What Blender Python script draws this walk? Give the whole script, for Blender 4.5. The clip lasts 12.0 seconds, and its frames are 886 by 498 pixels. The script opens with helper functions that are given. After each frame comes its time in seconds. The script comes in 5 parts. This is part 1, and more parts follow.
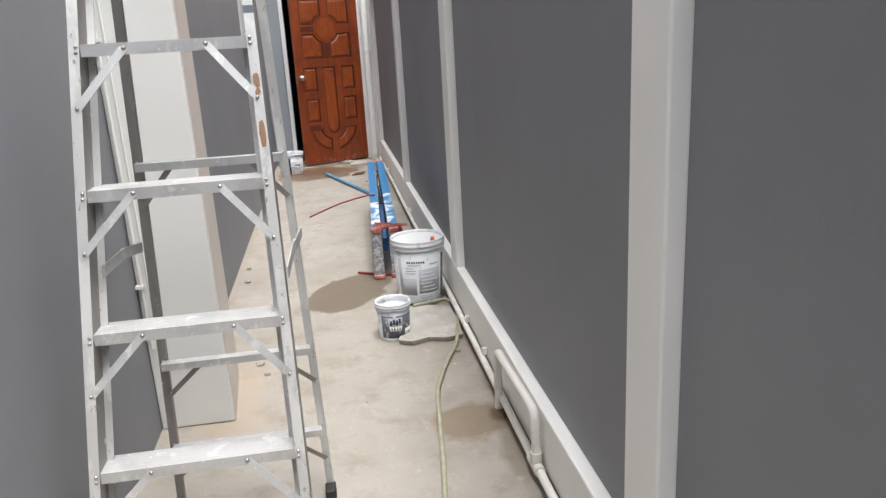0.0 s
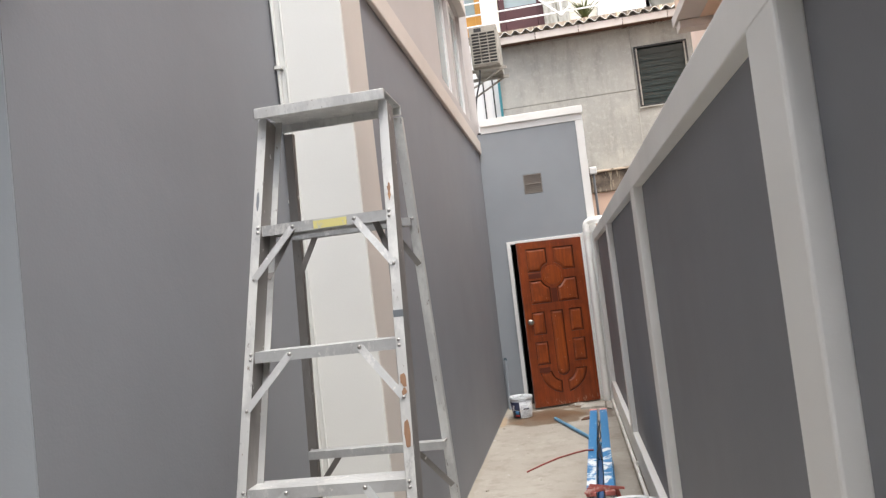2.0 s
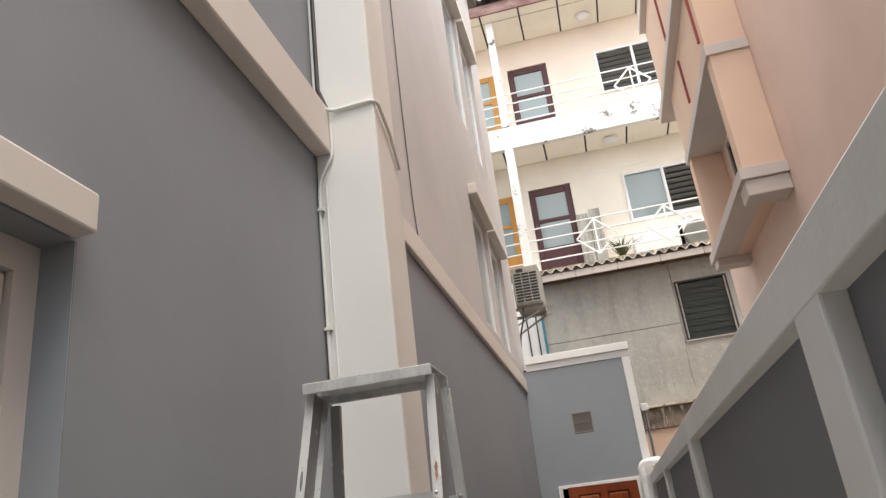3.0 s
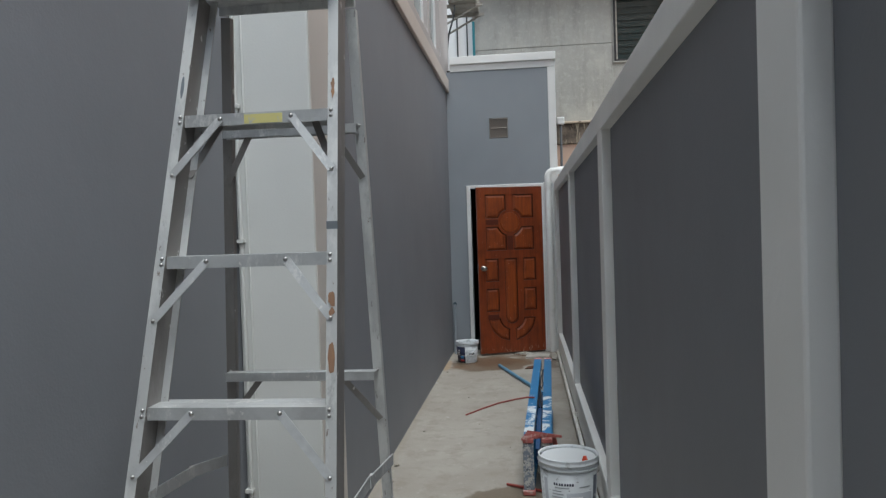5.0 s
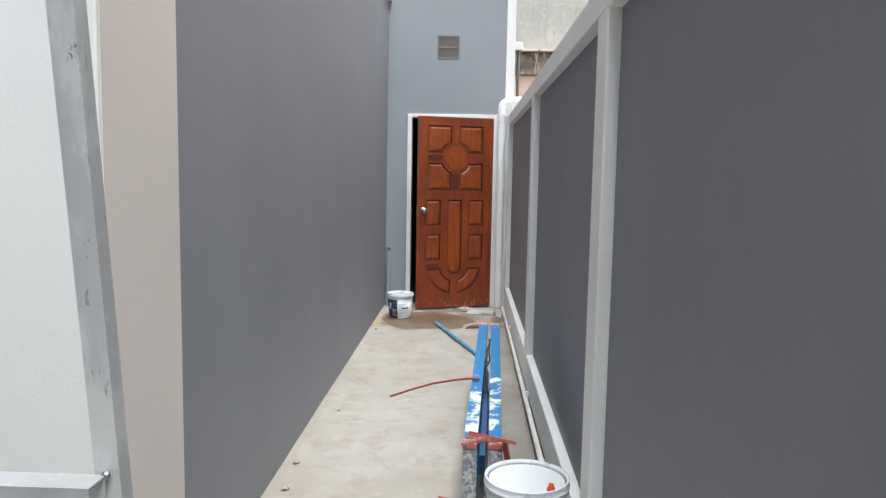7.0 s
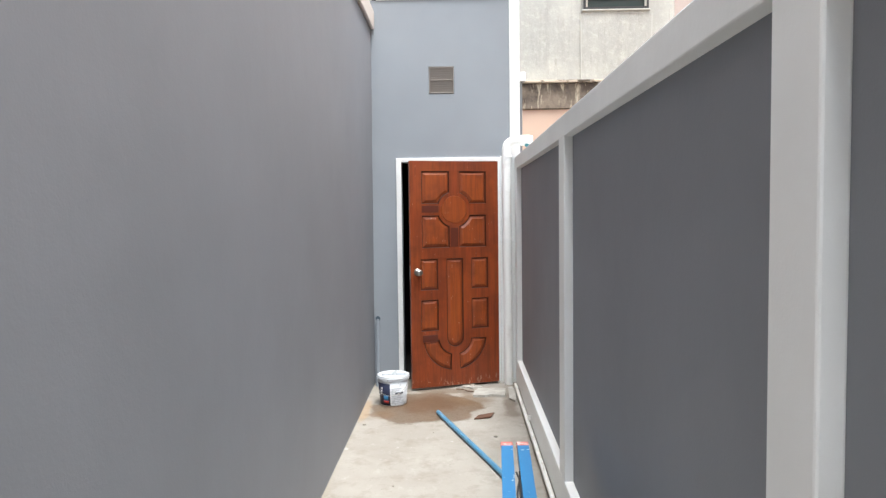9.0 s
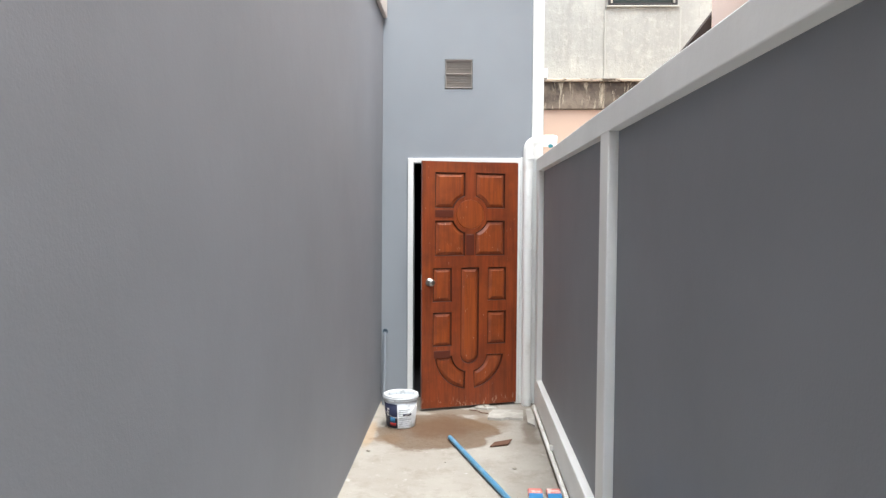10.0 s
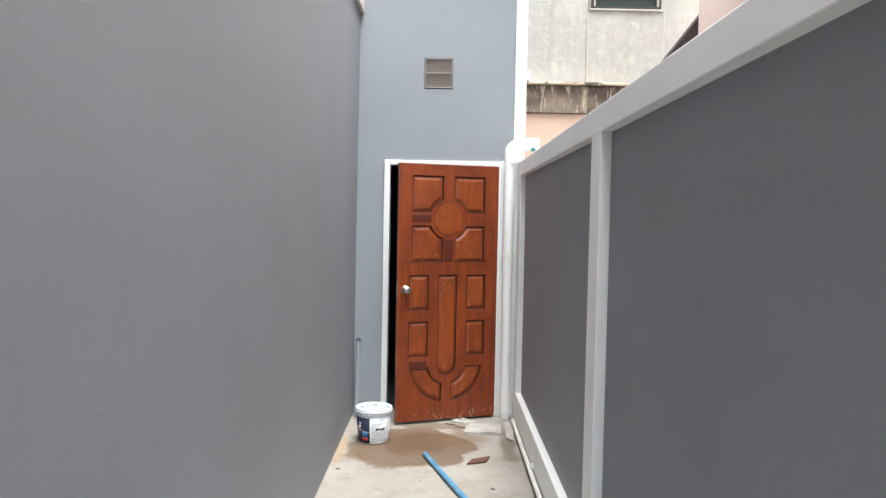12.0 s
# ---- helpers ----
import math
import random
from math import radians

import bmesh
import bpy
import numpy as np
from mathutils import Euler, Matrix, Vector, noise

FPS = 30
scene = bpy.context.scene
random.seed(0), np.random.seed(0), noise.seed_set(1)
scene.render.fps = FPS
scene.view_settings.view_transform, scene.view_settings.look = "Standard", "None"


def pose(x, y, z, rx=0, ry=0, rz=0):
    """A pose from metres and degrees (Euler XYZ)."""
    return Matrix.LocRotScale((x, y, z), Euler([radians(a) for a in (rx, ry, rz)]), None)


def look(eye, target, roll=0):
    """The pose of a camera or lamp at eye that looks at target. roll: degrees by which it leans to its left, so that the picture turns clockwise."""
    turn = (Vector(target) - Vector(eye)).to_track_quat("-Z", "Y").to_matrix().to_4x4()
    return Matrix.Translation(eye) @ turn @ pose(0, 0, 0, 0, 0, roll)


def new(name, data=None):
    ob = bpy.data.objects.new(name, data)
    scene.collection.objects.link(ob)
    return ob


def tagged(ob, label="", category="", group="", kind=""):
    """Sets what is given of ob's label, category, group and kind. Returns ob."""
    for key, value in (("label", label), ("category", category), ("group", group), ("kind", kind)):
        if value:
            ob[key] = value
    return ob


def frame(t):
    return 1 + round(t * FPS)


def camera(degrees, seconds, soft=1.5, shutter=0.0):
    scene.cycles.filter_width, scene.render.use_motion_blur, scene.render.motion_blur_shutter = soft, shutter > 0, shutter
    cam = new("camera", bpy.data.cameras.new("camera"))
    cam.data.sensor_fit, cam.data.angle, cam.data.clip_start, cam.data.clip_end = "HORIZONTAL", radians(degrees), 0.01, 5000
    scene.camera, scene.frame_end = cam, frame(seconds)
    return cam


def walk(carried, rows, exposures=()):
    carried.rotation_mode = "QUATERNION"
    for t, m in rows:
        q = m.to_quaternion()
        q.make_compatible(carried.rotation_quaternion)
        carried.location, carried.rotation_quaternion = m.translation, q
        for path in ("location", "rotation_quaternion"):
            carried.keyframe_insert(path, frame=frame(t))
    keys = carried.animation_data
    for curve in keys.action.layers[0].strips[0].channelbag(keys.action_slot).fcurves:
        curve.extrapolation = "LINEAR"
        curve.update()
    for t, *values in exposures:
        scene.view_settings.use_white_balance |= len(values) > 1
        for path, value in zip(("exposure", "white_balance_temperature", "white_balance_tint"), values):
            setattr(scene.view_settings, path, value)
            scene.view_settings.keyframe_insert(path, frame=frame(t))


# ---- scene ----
cam = camera(62.4, 12.0, soft=1.35)
PATH = [
    (0, (0.009, -9.243, 1.431), (0.281, -7.342, 0.872), -3.3),
    (0.5, (0.086, -9.21, 1.461), (0.149, -7.261, 1.018), -3.2),
    (1, (0.215, -9.172, 1.478), (0.156, -7.196, 1.178), -3.3),
    (1.5, (0.251, -9.165, 1.519), (-0.003, -7.185, 1.406), -5.0),
    (2, (0.25, -9.17, 1.551), (-0.077, -7.199, 1.662), -6.6),
    (2.5, (0.256, -9.169, 1.613), (-0.078, -7.244, 2.039), -6.6),
    (3, (0.259, -9.181, 1.658), (-0.089, -7.351, 2.385), -7.1),
    (3.2, (0.262, -9.192, 1.669), (-0.086, -7.391, 2.467), -6.3),
    (4.8, (0.266, -9.075, 1.532), (-0.032, -7.102, 1.66), -2.3),
    (5, (0.251, -8.991, 1.487), (0.024, -7.005, 1.442), -1.9),
    (5.5, (0.189, -8.737, 1.461), (0.116, -6.743, 1.321), -1.8),
    (6, (0.187, -8.489, 1.415), (0.126, -6.501, 1.21), -0.3),
    (6.5, (0.23, -8.173, 1.443), (0.168, -6.186, 1.228), 0.3),
    (6.7, (0.206, -8.036, 1.424), (0.139, -6.048, 1.215), 0.9),
    (8.3, (0.181, -7.033, 1.557), (0.116, -5.044, 1.355), 1.2),
    (8.5, (0.146, -6.899, 1.581), (0.086, -4.904, 1.447), 0.4),
    (9, (0.091, -6.62, 1.598), (0.049, -4.624, 1.486), -0.7),
    (9.5, (0.078, -6.38, 1.587), (0.047, -4.383, 1.487), -0.0),
    (10, (0.022, -6.105, 1.597), (-0.04, -4.109, 1.498), 0.3),
    (10.5, (-0.048, -5.959, 1.614), (-0.084, -3.961, 1.535), 0.4),
    (11, (-0.035, -5.902, 1.601), (-0.052, -3.904, 1.519), 0.6),
    (11.5, (-0.015, -5.874, 1.603), (-0.019, -3.875, 1.518), 1.0),
    (12, (0.008, -5.857, 1.596), (0.011, -3.859, 1.511), 1.1),
]
walk(cam, [(t, look(eye, target, roll)) for t, eye, target, roll in PATH],
     [(0.0, 2.33, 6600, 11), (1.5, 2.3, 6700, 11), (2.5, 1.9, 6950, 11), (3.2, 1.5, 7200, 12), (4.8, 1.05, 6150, 5), (5.1, 1.5, 6150, 5), (5.6, 2.2, 6150, 7), (6.7, 2.3, 6200, 7),
      (8.3, 2.7, 6350, 8), (12.0, 2.75, 6400, 8)])

# ---- light: an overcast sky ----
SUN_EL, SUN_AZ = radians(74), radians(145)
world = bpy.data.worlds.new("sky")
scene.world = world
world.use_nodes = True
wt = world.node_tree
sky = wt.nodes.new("ShaderNodeTexSky")
sky.sky_type = "NISHITA"
sky.sun_disc = False
sky.sun_elevation, sky.sun_rotation = SUN_EL, SUN_AZ
sky.dust_density, sky.air_density, sky.ozone_density = 4.0, 1.0, 1.0
pale = wt.nodes.new("ShaderNodeMixRGB")
pale.inputs[0].default_value = 0.75
pale.inputs[2].default_value = (8.7, 9.5, 10.6, 1)
wt.links.new(sky.outputs[0], pale.inputs[1])
wt.links.new(pale.outputs[0], wt.nodes["Background"].inputs[0])
wt.nodes["Background"].inputs[1].default_value = 0.11
sun = new("sun", bpy.data.lights.new("sun", "SUN"))
sun.data.energy, sun.data.angle, sun.data.color = 1.5, radians(40), (1.0, 0.97, 0.93)
sun.matrix_world = pose(0, 0, 30, 90 - math.degrees(SUN_EL), 0, 180 - math.degrees(SUN_AZ))


# ---- materials ----
def mat(name, base, rough=0.7, metal=0.0, coords="Object"):
    m = bpy.data.materials.new(name)
    m.use_nodes = True
    b = m.node_tree.nodes["Principled BSDF"]
    b.inputs["Base Color"].default_value = (*base, 1)
    b.inputs["Roughness"].default_value, b.inputs["Metallic"].default_value = rough, metal
    tc = m.node_tree.nodes.new("ShaderNodeTexCoord")
    return m


def N(m, kind, **ins):
    n = m.node_tree.nodes.new(kind)
    for k, v in ins.items():
        n.inputs[k].default_value = v
    return n


def link(m, a, b):
    m.node_tree.links.new(a, b)


def world_pos(m):
    g = m.node_tree.nodes.get("Geometry") or m.node_tree.nodes.new("ShaderNodeNewGeometry")
    return g.outputs["Position"]


def obj_pos(m):
    return m.node_tree.nodes["Texture Coordinate"].outputs["Object"]


def noise_tex(m, scale, detail=4.0, rough=0.55, stretch=None, local=False, distort=0.0):
    n = N(m, "ShaderNodeTexNoise", Scale=scale, Detail=detail, Roughness=rough, Distortion=distort)
    src = obj_pos(m) if local else world_pos(m)
    if stretch:
        mp = N(m, "ShaderNodeMapping", Scale=stretch)
        link(m, src, mp.inputs["Vector"])
        src = mp.outputs[0]
    link(m, src, n.inputs["Vector"])
    return n.outputs["Fac"]


def ramp(m, fac, lo, hi, a=(0, 0, 0), b=(1, 1, 1)):
    r = m.node_tree.nodes.new("ShaderNodeValToRGB")
    r.color_ramp.elements[0].position, r.color_ramp.elements[1].position = lo, hi
    r.color_ramp.elements[0].color, r.color_ramp.elements[1].color = (*a, 1), (*b, 1)
    link(m, fac, r.inputs[0])
    return r.outputs[0]


def math_node(m, op, a, b=None):
    n = m.node_tree.nodes.new("ShaderNodeMath")
    n.operation = op
    for i, v in enumerate((a, b)):
        if v is None:
            continue
        if isinstance(v, (int, float)):
            n.inputs[i].default_value = v
        else:
            link(m, v, n.inputs[i])
    return n.outputs[0]


def tint(m, fac, colour, blend="MIX"):
    """Lay a colour over the base colour by a mask."""
    b = m.node_tree.nodes["Principled BSDF"].inputs["Base Color"]
    x = m.node_tree.nodes.new("ShaderNodeMixRGB")
    x.blend_type = blend
    if b.is_linked:
        link(m, b.links[0].from_socket, x.inputs[1])
    else:
        x.inputs[1].default_value = b.default_value
    x.inputs[2].default_value = (*colour, 1)
    link(m, fac, x.inputs[0])
    link(m, x.outputs[0], b)
    return m


def bump(m, height, strength=0.3, dist=0.004):
    n = N(m, "ShaderNodeBump", Strength=strength, Distance=dist)
    nb = m.node_tree.nodes["Principled BSDF"].inputs["Normal"]
    if nb.is_linked:
        link(m, nb.links[0].from_socket, n.inputs["Normal"])
    link(m, height, n.inputs["Height"])
    link(m, n.outputs[0], nb)
    return m


def rough_by(m, fac, lo, hi):
    r = N(m, "ShaderNodeMapRange")
    r.inputs["To Min"].default_value, r.inputs["To Max"].default_value = lo, hi
    link(m, fac, r.inputs["Value"])
    link(m, r.outputs[0], m.node_tree.nodes["Principled BSDF"].inputs["Roughness"])
    return m


def wall_paint(name, base, rough=0.55, patches=0.5, lumps=0.0):
    m = mat(name, base, rough)
    dark = tuple(c * 0.86 for c in base)
    tint(m, ramp(m, noise_tex(m, 0.9, 3), 0.35, 0.75), dark)
    tint(m, math_node(m, "MULTIPLY", ramp(m, noise_tex(m, 4, 5), 0.5, 0.8), 0.22 * patches), tuple(min(1, c * 1.15) for c in base))
    bump(m, noise_tex(m, 130, 3), 0.17, 0.0022)
    bump(m, noise_tex(m, 22, 5, 0.65), 0.03, 0.004)
    if lumps:
        bump(m, noise_tex(m, 3.5, 4), lumps, 0.03)
    rough_by(m, noise_tex(m, 5, 3), rough + 0.04, rough + 0.12)
    return m


M = {}
M["grey"] = wall_paint("grey_wall_paint", (0.228, 0.237, 0.259), 0.55, lumps=0.1)
M["grey_end"] = wall_paint("blue_grey_wall_paint", (0.292, 0.318, 0.343), 0.6)
M["white"] = wall_paint("white_wall_paint", (0.88, 0.885, 0.865), 0.5, lumps=0.2)
M["colwhite"] = wall_paint("column_white_paint", (0.73, 0.735, 0.705), 0.55)
M["upper"] = wall_paint("pale_grey_wall_paint", (0.49, 0.455, 0.44), 0.6)
M["cream"] = wall_paint("cream_wall_paint", (0.62, 0.56, 0.51), 0.55)
M["joint"] = wall_paint("pale_mortar_joint", (0.43, 0.42, 0.38), 0.9)
M["colcream"] = wall_paint("column_cream_paint", (0.68, 0.63, 0.58), 0.55)
M["pink"] = wall_paint("pink_wall_paint", (0.82, 0.625, 0.52), 0.75)
M["peach"] = wall_paint("peach_wall_paint", (0.82, 0.6, 0.46), 0.75)
M["ivory"] = wall_paint("ivory_wall_paint", (0.9, 0.84, 0.73), 0.75)
M["upper_gallery"] = wall_paint("pale_peach_wall_paint", (0.9, 0.77, 0.66), 0.75)
M["slabwhite"] = wall_paint("weathered_white_paint", (0.66, 0.6, 0.555), 0.8)
M["dark"] = mat("dark_interior", (0.02, 0.02, 0.022), 0.9)

m = M["render"] = wall_paint("grey_cement_render", (0.37, 0.365, 0.335), 0.9)
tint(m, math_node(m, "MULTIPLY", ramp(m, noise_tex(m, 2.2, 6, 0.7, stretch=(2.4, 2.4, 0.4)), 0.48, 0.72), 0.55), (0.22, 0.215, 0.19))
tint(m, math_node(m, "MULTIPLY", ramp(m, noise_tex(m, 1.3, 5, 0.6), 0.5, 0.75), 0.5), (0.56, 0.54, 0.48))
tint(m, math_node(m, "MULTIPLY", ramp(m, noise_tex(m, 11, 6, 0.75), 0.5, 0.66), 0.4), (0.52, 0.5, 0.45))
tint(m, math_node(m, "MULTIPLY", ramp(m, noise_tex(m, 7, 7, 0.75, stretch=(4, 4, 0.35)), 0.58, 0.7), 0.45), (0.17, 0.155, 0.13))
tint(m, math_node(m, "MULTIPLY", ramp(m, noise_tex(m, 40, 4, 0.7), 0.62, 0.7), 0.4), (0.2, 0.19, 0.16))
bump(m, noise_tex(m, 25, 6, 0.7), 0.4, 0.012)
m = M["mould"] = wall_paint("mouldy_ledge_paint", (0.3, 0.245, 0.19), 0.9)
tint(m, ramp(m, noise_tex(m, 1.6, 6, 0.65), 0.42, 0.56), (0.1, 0.08, 0.065))
tint(m, math_node(m, "MULTIPLY", ramp(m, noise_tex(m, 9, 7, 0.7), 0.5, 0.62), 0.6), (0.16, 0.13, 0.1))
tint(m, math_node(m, "MULTIPLY", ramp(m, noise_tex(m, 5, 7, 0.75, stretch=(2.6, 1, 0.45), distort=0.8), 0.54, 0.62), 0.9), (0.62, 0.54, 0.4))
bump(m, noise_tex(m, 30, 6, 0.7), 0.5, 0.012)
m = M["mouldcap"] = wall_paint("stained_cream_ledge_cap", (0.62, 0.52, 0.4), 0.9)
tint(m, ramp(m, noise_tex(m, 2.6, 7, 0.75, stretch=(1, 1, 3)), 0.46, 0.53), (0.1, 0.08, 0.06))
m = M["chipped"] = wall_paint("chipped_white_paint", (0.78, 0.77, 0.74), 0.8)
tint(m, ramp(m, noise_tex(m, 3.2, 8, 0.75), 0.57, 0.62), (0.16, 0.15, 0.13))

# concrete floor with damp patches and darker strips along the walls
m = M["concrete"] = mat("screeded_concrete", (0.281, 0.256, 0.222), 0.85)
tint(m, ramp(m, noise_tex(m, 1.6, 5, 0.6), 0.4, 0.7), (0.344, 0.322, 0.286))
tint(m, math_node(m, "MULTIPLY", ramp(m, noise_tex(m, 5, 7, 0.7), 0.5, 0.7), 0.75), (0.211, 0.182, 0.149))
tint(m, math_node(m, "MULTIPLY", ramp(m, noise_tex(m, 13, 5, 0.7, stretch=(1, 0.5, 1)), 0.58, 0.72), 0.5), (0.391, 0.372, 0.344))
tint(m, math_node(m, "MULTIPLY", ramp(m, noise_tex(m, 28, 4, 0.7), 0.62, 0.74), 0.55), (0.422, 0.404, 0.374))
tint(m, math_node(m, "MULTIPLY", ramp(m, noise_tex(m, 60, 3, 0.6), 0.66, 0.72), 0.6), (0.125, 0.101, 0.078))
tint(m, math_node(m, "MULTIPLY", ramp(m, noise_tex(m, 8, 3, 0.5), 0.7, 0.73), 0.5), (0.469, 0.458, 0.445))
BLOTCHES = []


def blotch(cx, cy, rx, ry, colour, ragged=0.5, turn=0.0, amount=1.0, soft=0.08):
    mp = N(m, "ShaderNodeMapping", Location=(-cx, -cy, 0))
    link(m, world_pos(m), mp.inputs["Vector"])
    mp2 = N(m, "ShaderNodeMapping", Rotation=(0, 0, turn))
    link(m, mp.outputs[0], mp2.inputs["Vector"])
    mp3 = N(m, "ShaderNodeMapping", Scale=(1 / rx, 1 / ry, 0))
    link(m, mp2.outputs[0], mp3.inputs["Vector"])
    ln = m.node_tree.nodes.new("ShaderNodeVectorMath")
    ln.operation = "LENGTH"
    link(m, mp3.outputs[0], ln.inputs[0])
    d = math_node(m, "ADD", ln.outputs["Value"], math_node(m, "MULTIPLY", math_node(m, "SUBTRACT", noise_tex(m, 4.5, 5, 0.6), 0.5), ragged * 2))
    f = math_node(m, "MULTIPLY", ramp(m, d, 1.0 - soft, 1.0 + soft, (1, 1, 1), (0, 0, 0)), amount)
    tint(m, f, colour)
    BLOTCHES.append(f)


blotch(0.03, -5.08, 0.21, 0.4, (0.155, 0.127, 0.093), 0.45, 0.5)
blotch(-0.19, -0.82, 0.46, 0.46, (0.125, 0.084, 0.05), 0.4, amount=0.85)
blotch(-0.16, -0.75, 0.36, 0.3, (0.1, 0.05, 0.022), 0.9, amount=0.7, soft=0.5)
blotch(0.2, -0.6, 0.22, 0.24, (0.14, 0.09, 0.05), 0.9, amount=0.7, soft=0.5)
blotch(-0.5, -1.02, 0.13, 0.16, (0.16, 0.1, 0.055), 0.9, amount=0.7, soft=0.5)
blotch(-0.05, -0.3, 0.34, 0.12, (0.15, 0.11, 0.075), 0.9, amount=0.8, soft=0.4)
blotch(0.5, -0.75, 0.07, 0.5, (0.13, 0.1, 0.075), 0.9, amount=0.7, soft=0.5)
blotch(0.44, -6.75, 0.17, 0.16, (0.19, 0.145, 0.095), 0.8, amount=0.8, soft=0.25)
blotch(-0.66, -0.9, 0.05, 0.45, (0.34, 0.23, 0.13), 0.8, amount=0.6, soft=0.5)
# darker brown strip along the foot of the boundary wall
blotch(0.62, -5.0, 0.07, 6.0, (0.2, 0.165, 0.13), 0.9, amount=0.75, soft=0.5)
blotch(0.55, -6.95, 0.06, 0.4, (0.16, 0.12, 0.08), 0.9, amount=0.55, soft=0.5)
blotch(0.555, -6.73, 0.05, 0.07, (0.07, 0.045, 0.025), 0.9, amount=0.85, soft=0.5)
blotch(-0.5, -6.35, 0.16, 0.5, (0.33, 0.27, 0.2), 0.9, amount=0.6, soft=0.5)
# darker strip along the foot of the house wall
blotch(-0.68, -4.2, 0.05, 2.6, (0.26, 0.23, 0.19), 0.9, amount=0.5, soft=0.5)
tint(m, math_node(m, "MULTIPLY", math_node(m, "MULTIPLY", BLOTCHES[1], ramp(m, noise_tex(m, 26, 7, 0.75), 0.5, 0.62)), 0.55), (0.085, 0.042, 0.02))
tint(m, math_node(m, "MULTIPLY", math_node(m, "MULTIPLY", BLOTCHES[1], ramp(m, noise_tex(m, 70, 4, 0.7), 0.66, 0.72)), 0.5), (0.4, 0.35, 0.28))
bump(m, noise_tex(m, 9, 6, 0.6), 0.35, 0.01)
bump(m, noise_tex(m, 120, 4, 0.6), 0.35, 0.003)
rough_by(m, math_node(m, "MAXIMUM", BLOTCHES[0], BLOTCHES[1]), 0.85, 0.5)
m = M["ground"] = mat("bare_ground", (0.25, 0.22, 0.18), 0.95)
tint(m, noise_tex(m, 0.3, 6), (0.16, 0.15, 0.12))

# metals, plastics and wood
m = M["alu"] = mat("worn_aluminium", (0.58, 0.59, 0.59), 0.45, 0.55)
tint(m, ramp(m, noise_tex(m, 9, 6, 0.7, local=True), 0.45, 0.7), (0.45, 0.455, 0.455))
tint(m, ramp(m, noise_tex(m, 17, 6, 0.75, stretch=(1, 1, 0.5), local=True), 0.56, 0.64), (0.72, 0.715, 0.7))
tint(m, ramp(m, noise_tex(m, 30, 5, 0.75, local=True, stretch=(1, 1, 0.5)), 0.68, 0.71), (0.3, 0.275, 0.25))
tint(m, ramp(m, noise_tex(m, 75, 3, 0.6, local=True), 0.68, 0.71), (0.75, 0.74, 0.72))
rough_by(m, noise_tex(m, 14, 4, local=True), 0.3, 0.62)
bump(m, noise_tex(m, 60, 4, local=True), 0.15, 0.002)
# darker ladder metal for sides and rear, shade put into its colour
m = M["alu_shaded"] = mat("shaded_smeared_aluminium", (0.27, 0.255, 0.245), 0.55, 0.5)
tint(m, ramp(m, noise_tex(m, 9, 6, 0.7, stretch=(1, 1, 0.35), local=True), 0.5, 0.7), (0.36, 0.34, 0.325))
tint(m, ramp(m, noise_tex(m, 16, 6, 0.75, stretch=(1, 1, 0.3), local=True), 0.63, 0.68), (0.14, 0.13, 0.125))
tint(m, ramp(m, noise_tex(m, 34, 4, 0.65, stretch=(1, 1, 0.6), local=True), 0.665, 0.69), (0.68, 0.67, 0.65))
bump(m, noise_tex(m, 50, 4, local=True), 0.2, 0.002)
m = M["alu_stile"] = mat("paint_spattered_aluminium", (0.52, 0.525, 0.52), 0.5, 0.4)
tint(m, ramp(m, noise_tex(m, 10, 6, 0.7, stretch=(1, 1, 0.4), local=True), 0.47, 0.56), (0.64, 0.645, 0.63))
tint(m, ramp(m, noise_tex(m, 22, 6, 0.75, stretch=(1, 1, 0.4), local=True), 0.6, 0.68), (0.42, 0.425, 0.42))
tint(m, ramp(m, noise_tex(m, 55, 5, 0.75, stretch=(1, 1, 0.35), local=True), 0.655, 0.675), (0.22, 0.18, 0.15))
tint(m, ramp(m, noise_tex(m, 90, 3, 0.6, stretch=(1, 1, 0.3), local=True), 0.68, 0.7), (0.34, 0.33, 0.32))
bump(m, noise_tex(m, 60, 4, local=True), 0.2, 0.002)
M["rivet"] = mat("steel_rivet", (0.42, 0.41, 0.4), 0.35, 0.9)
m = M["sticker"] = mat("yellow_sticker", (0.66, 0.6, 0.24), 0.6)
tint(m, ramp(m, noise_tex(m, 40, 5, 0.7, local=True), 0.55, 0.62), (0.5, 0.5, 0.46))
m = M["brownpaint"] = mat("brown_paint_splash", (0.24, 0.135, 0.08), 0.6)
tint(m, ramp(m, noise_tex(m, 30, 4, local=True), 0.5, 0.7), (0.36, 0.2, 0.1))
M["greypaint"] = mat("grey_paint_splash", (0.16, 0.18, 0.2), 0.6)
M["cable"] = mat("dark_grey_cable_sheath", (0.09, 0.085, 0.08), 0.6)
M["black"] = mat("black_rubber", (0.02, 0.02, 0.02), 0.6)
m = M["pvc"] = mat("white_plastic_pipe", (0.9, 0.91, 0.89), 0.4)
tint(m, ramp(m, noise_tex(m, 7, 5), 0.6, 0.85), (0.7, 0.68, 0.65))
m = M["pvcdull"] = mat("weathered_white_plastic_pipe", (0.74, 0.73, 0.69), 0.5)
tint(m, ramp(m, noise_tex(m, 9, 5, 0.7), 0.5, 0.7), (0.58, 0.55, 0.5))
m = M["pvcgrey"] = mat("grey_plastic_pipe", (0.24, 0.27, 0.3), 0.45)
tint(m, noise_tex(m, 12, 4), (0.3, 0.33, 0.36))
M["coupling"] = mat("dark_blue_grey_plastic", (0.06, 0.1, 0.13), 0.5)
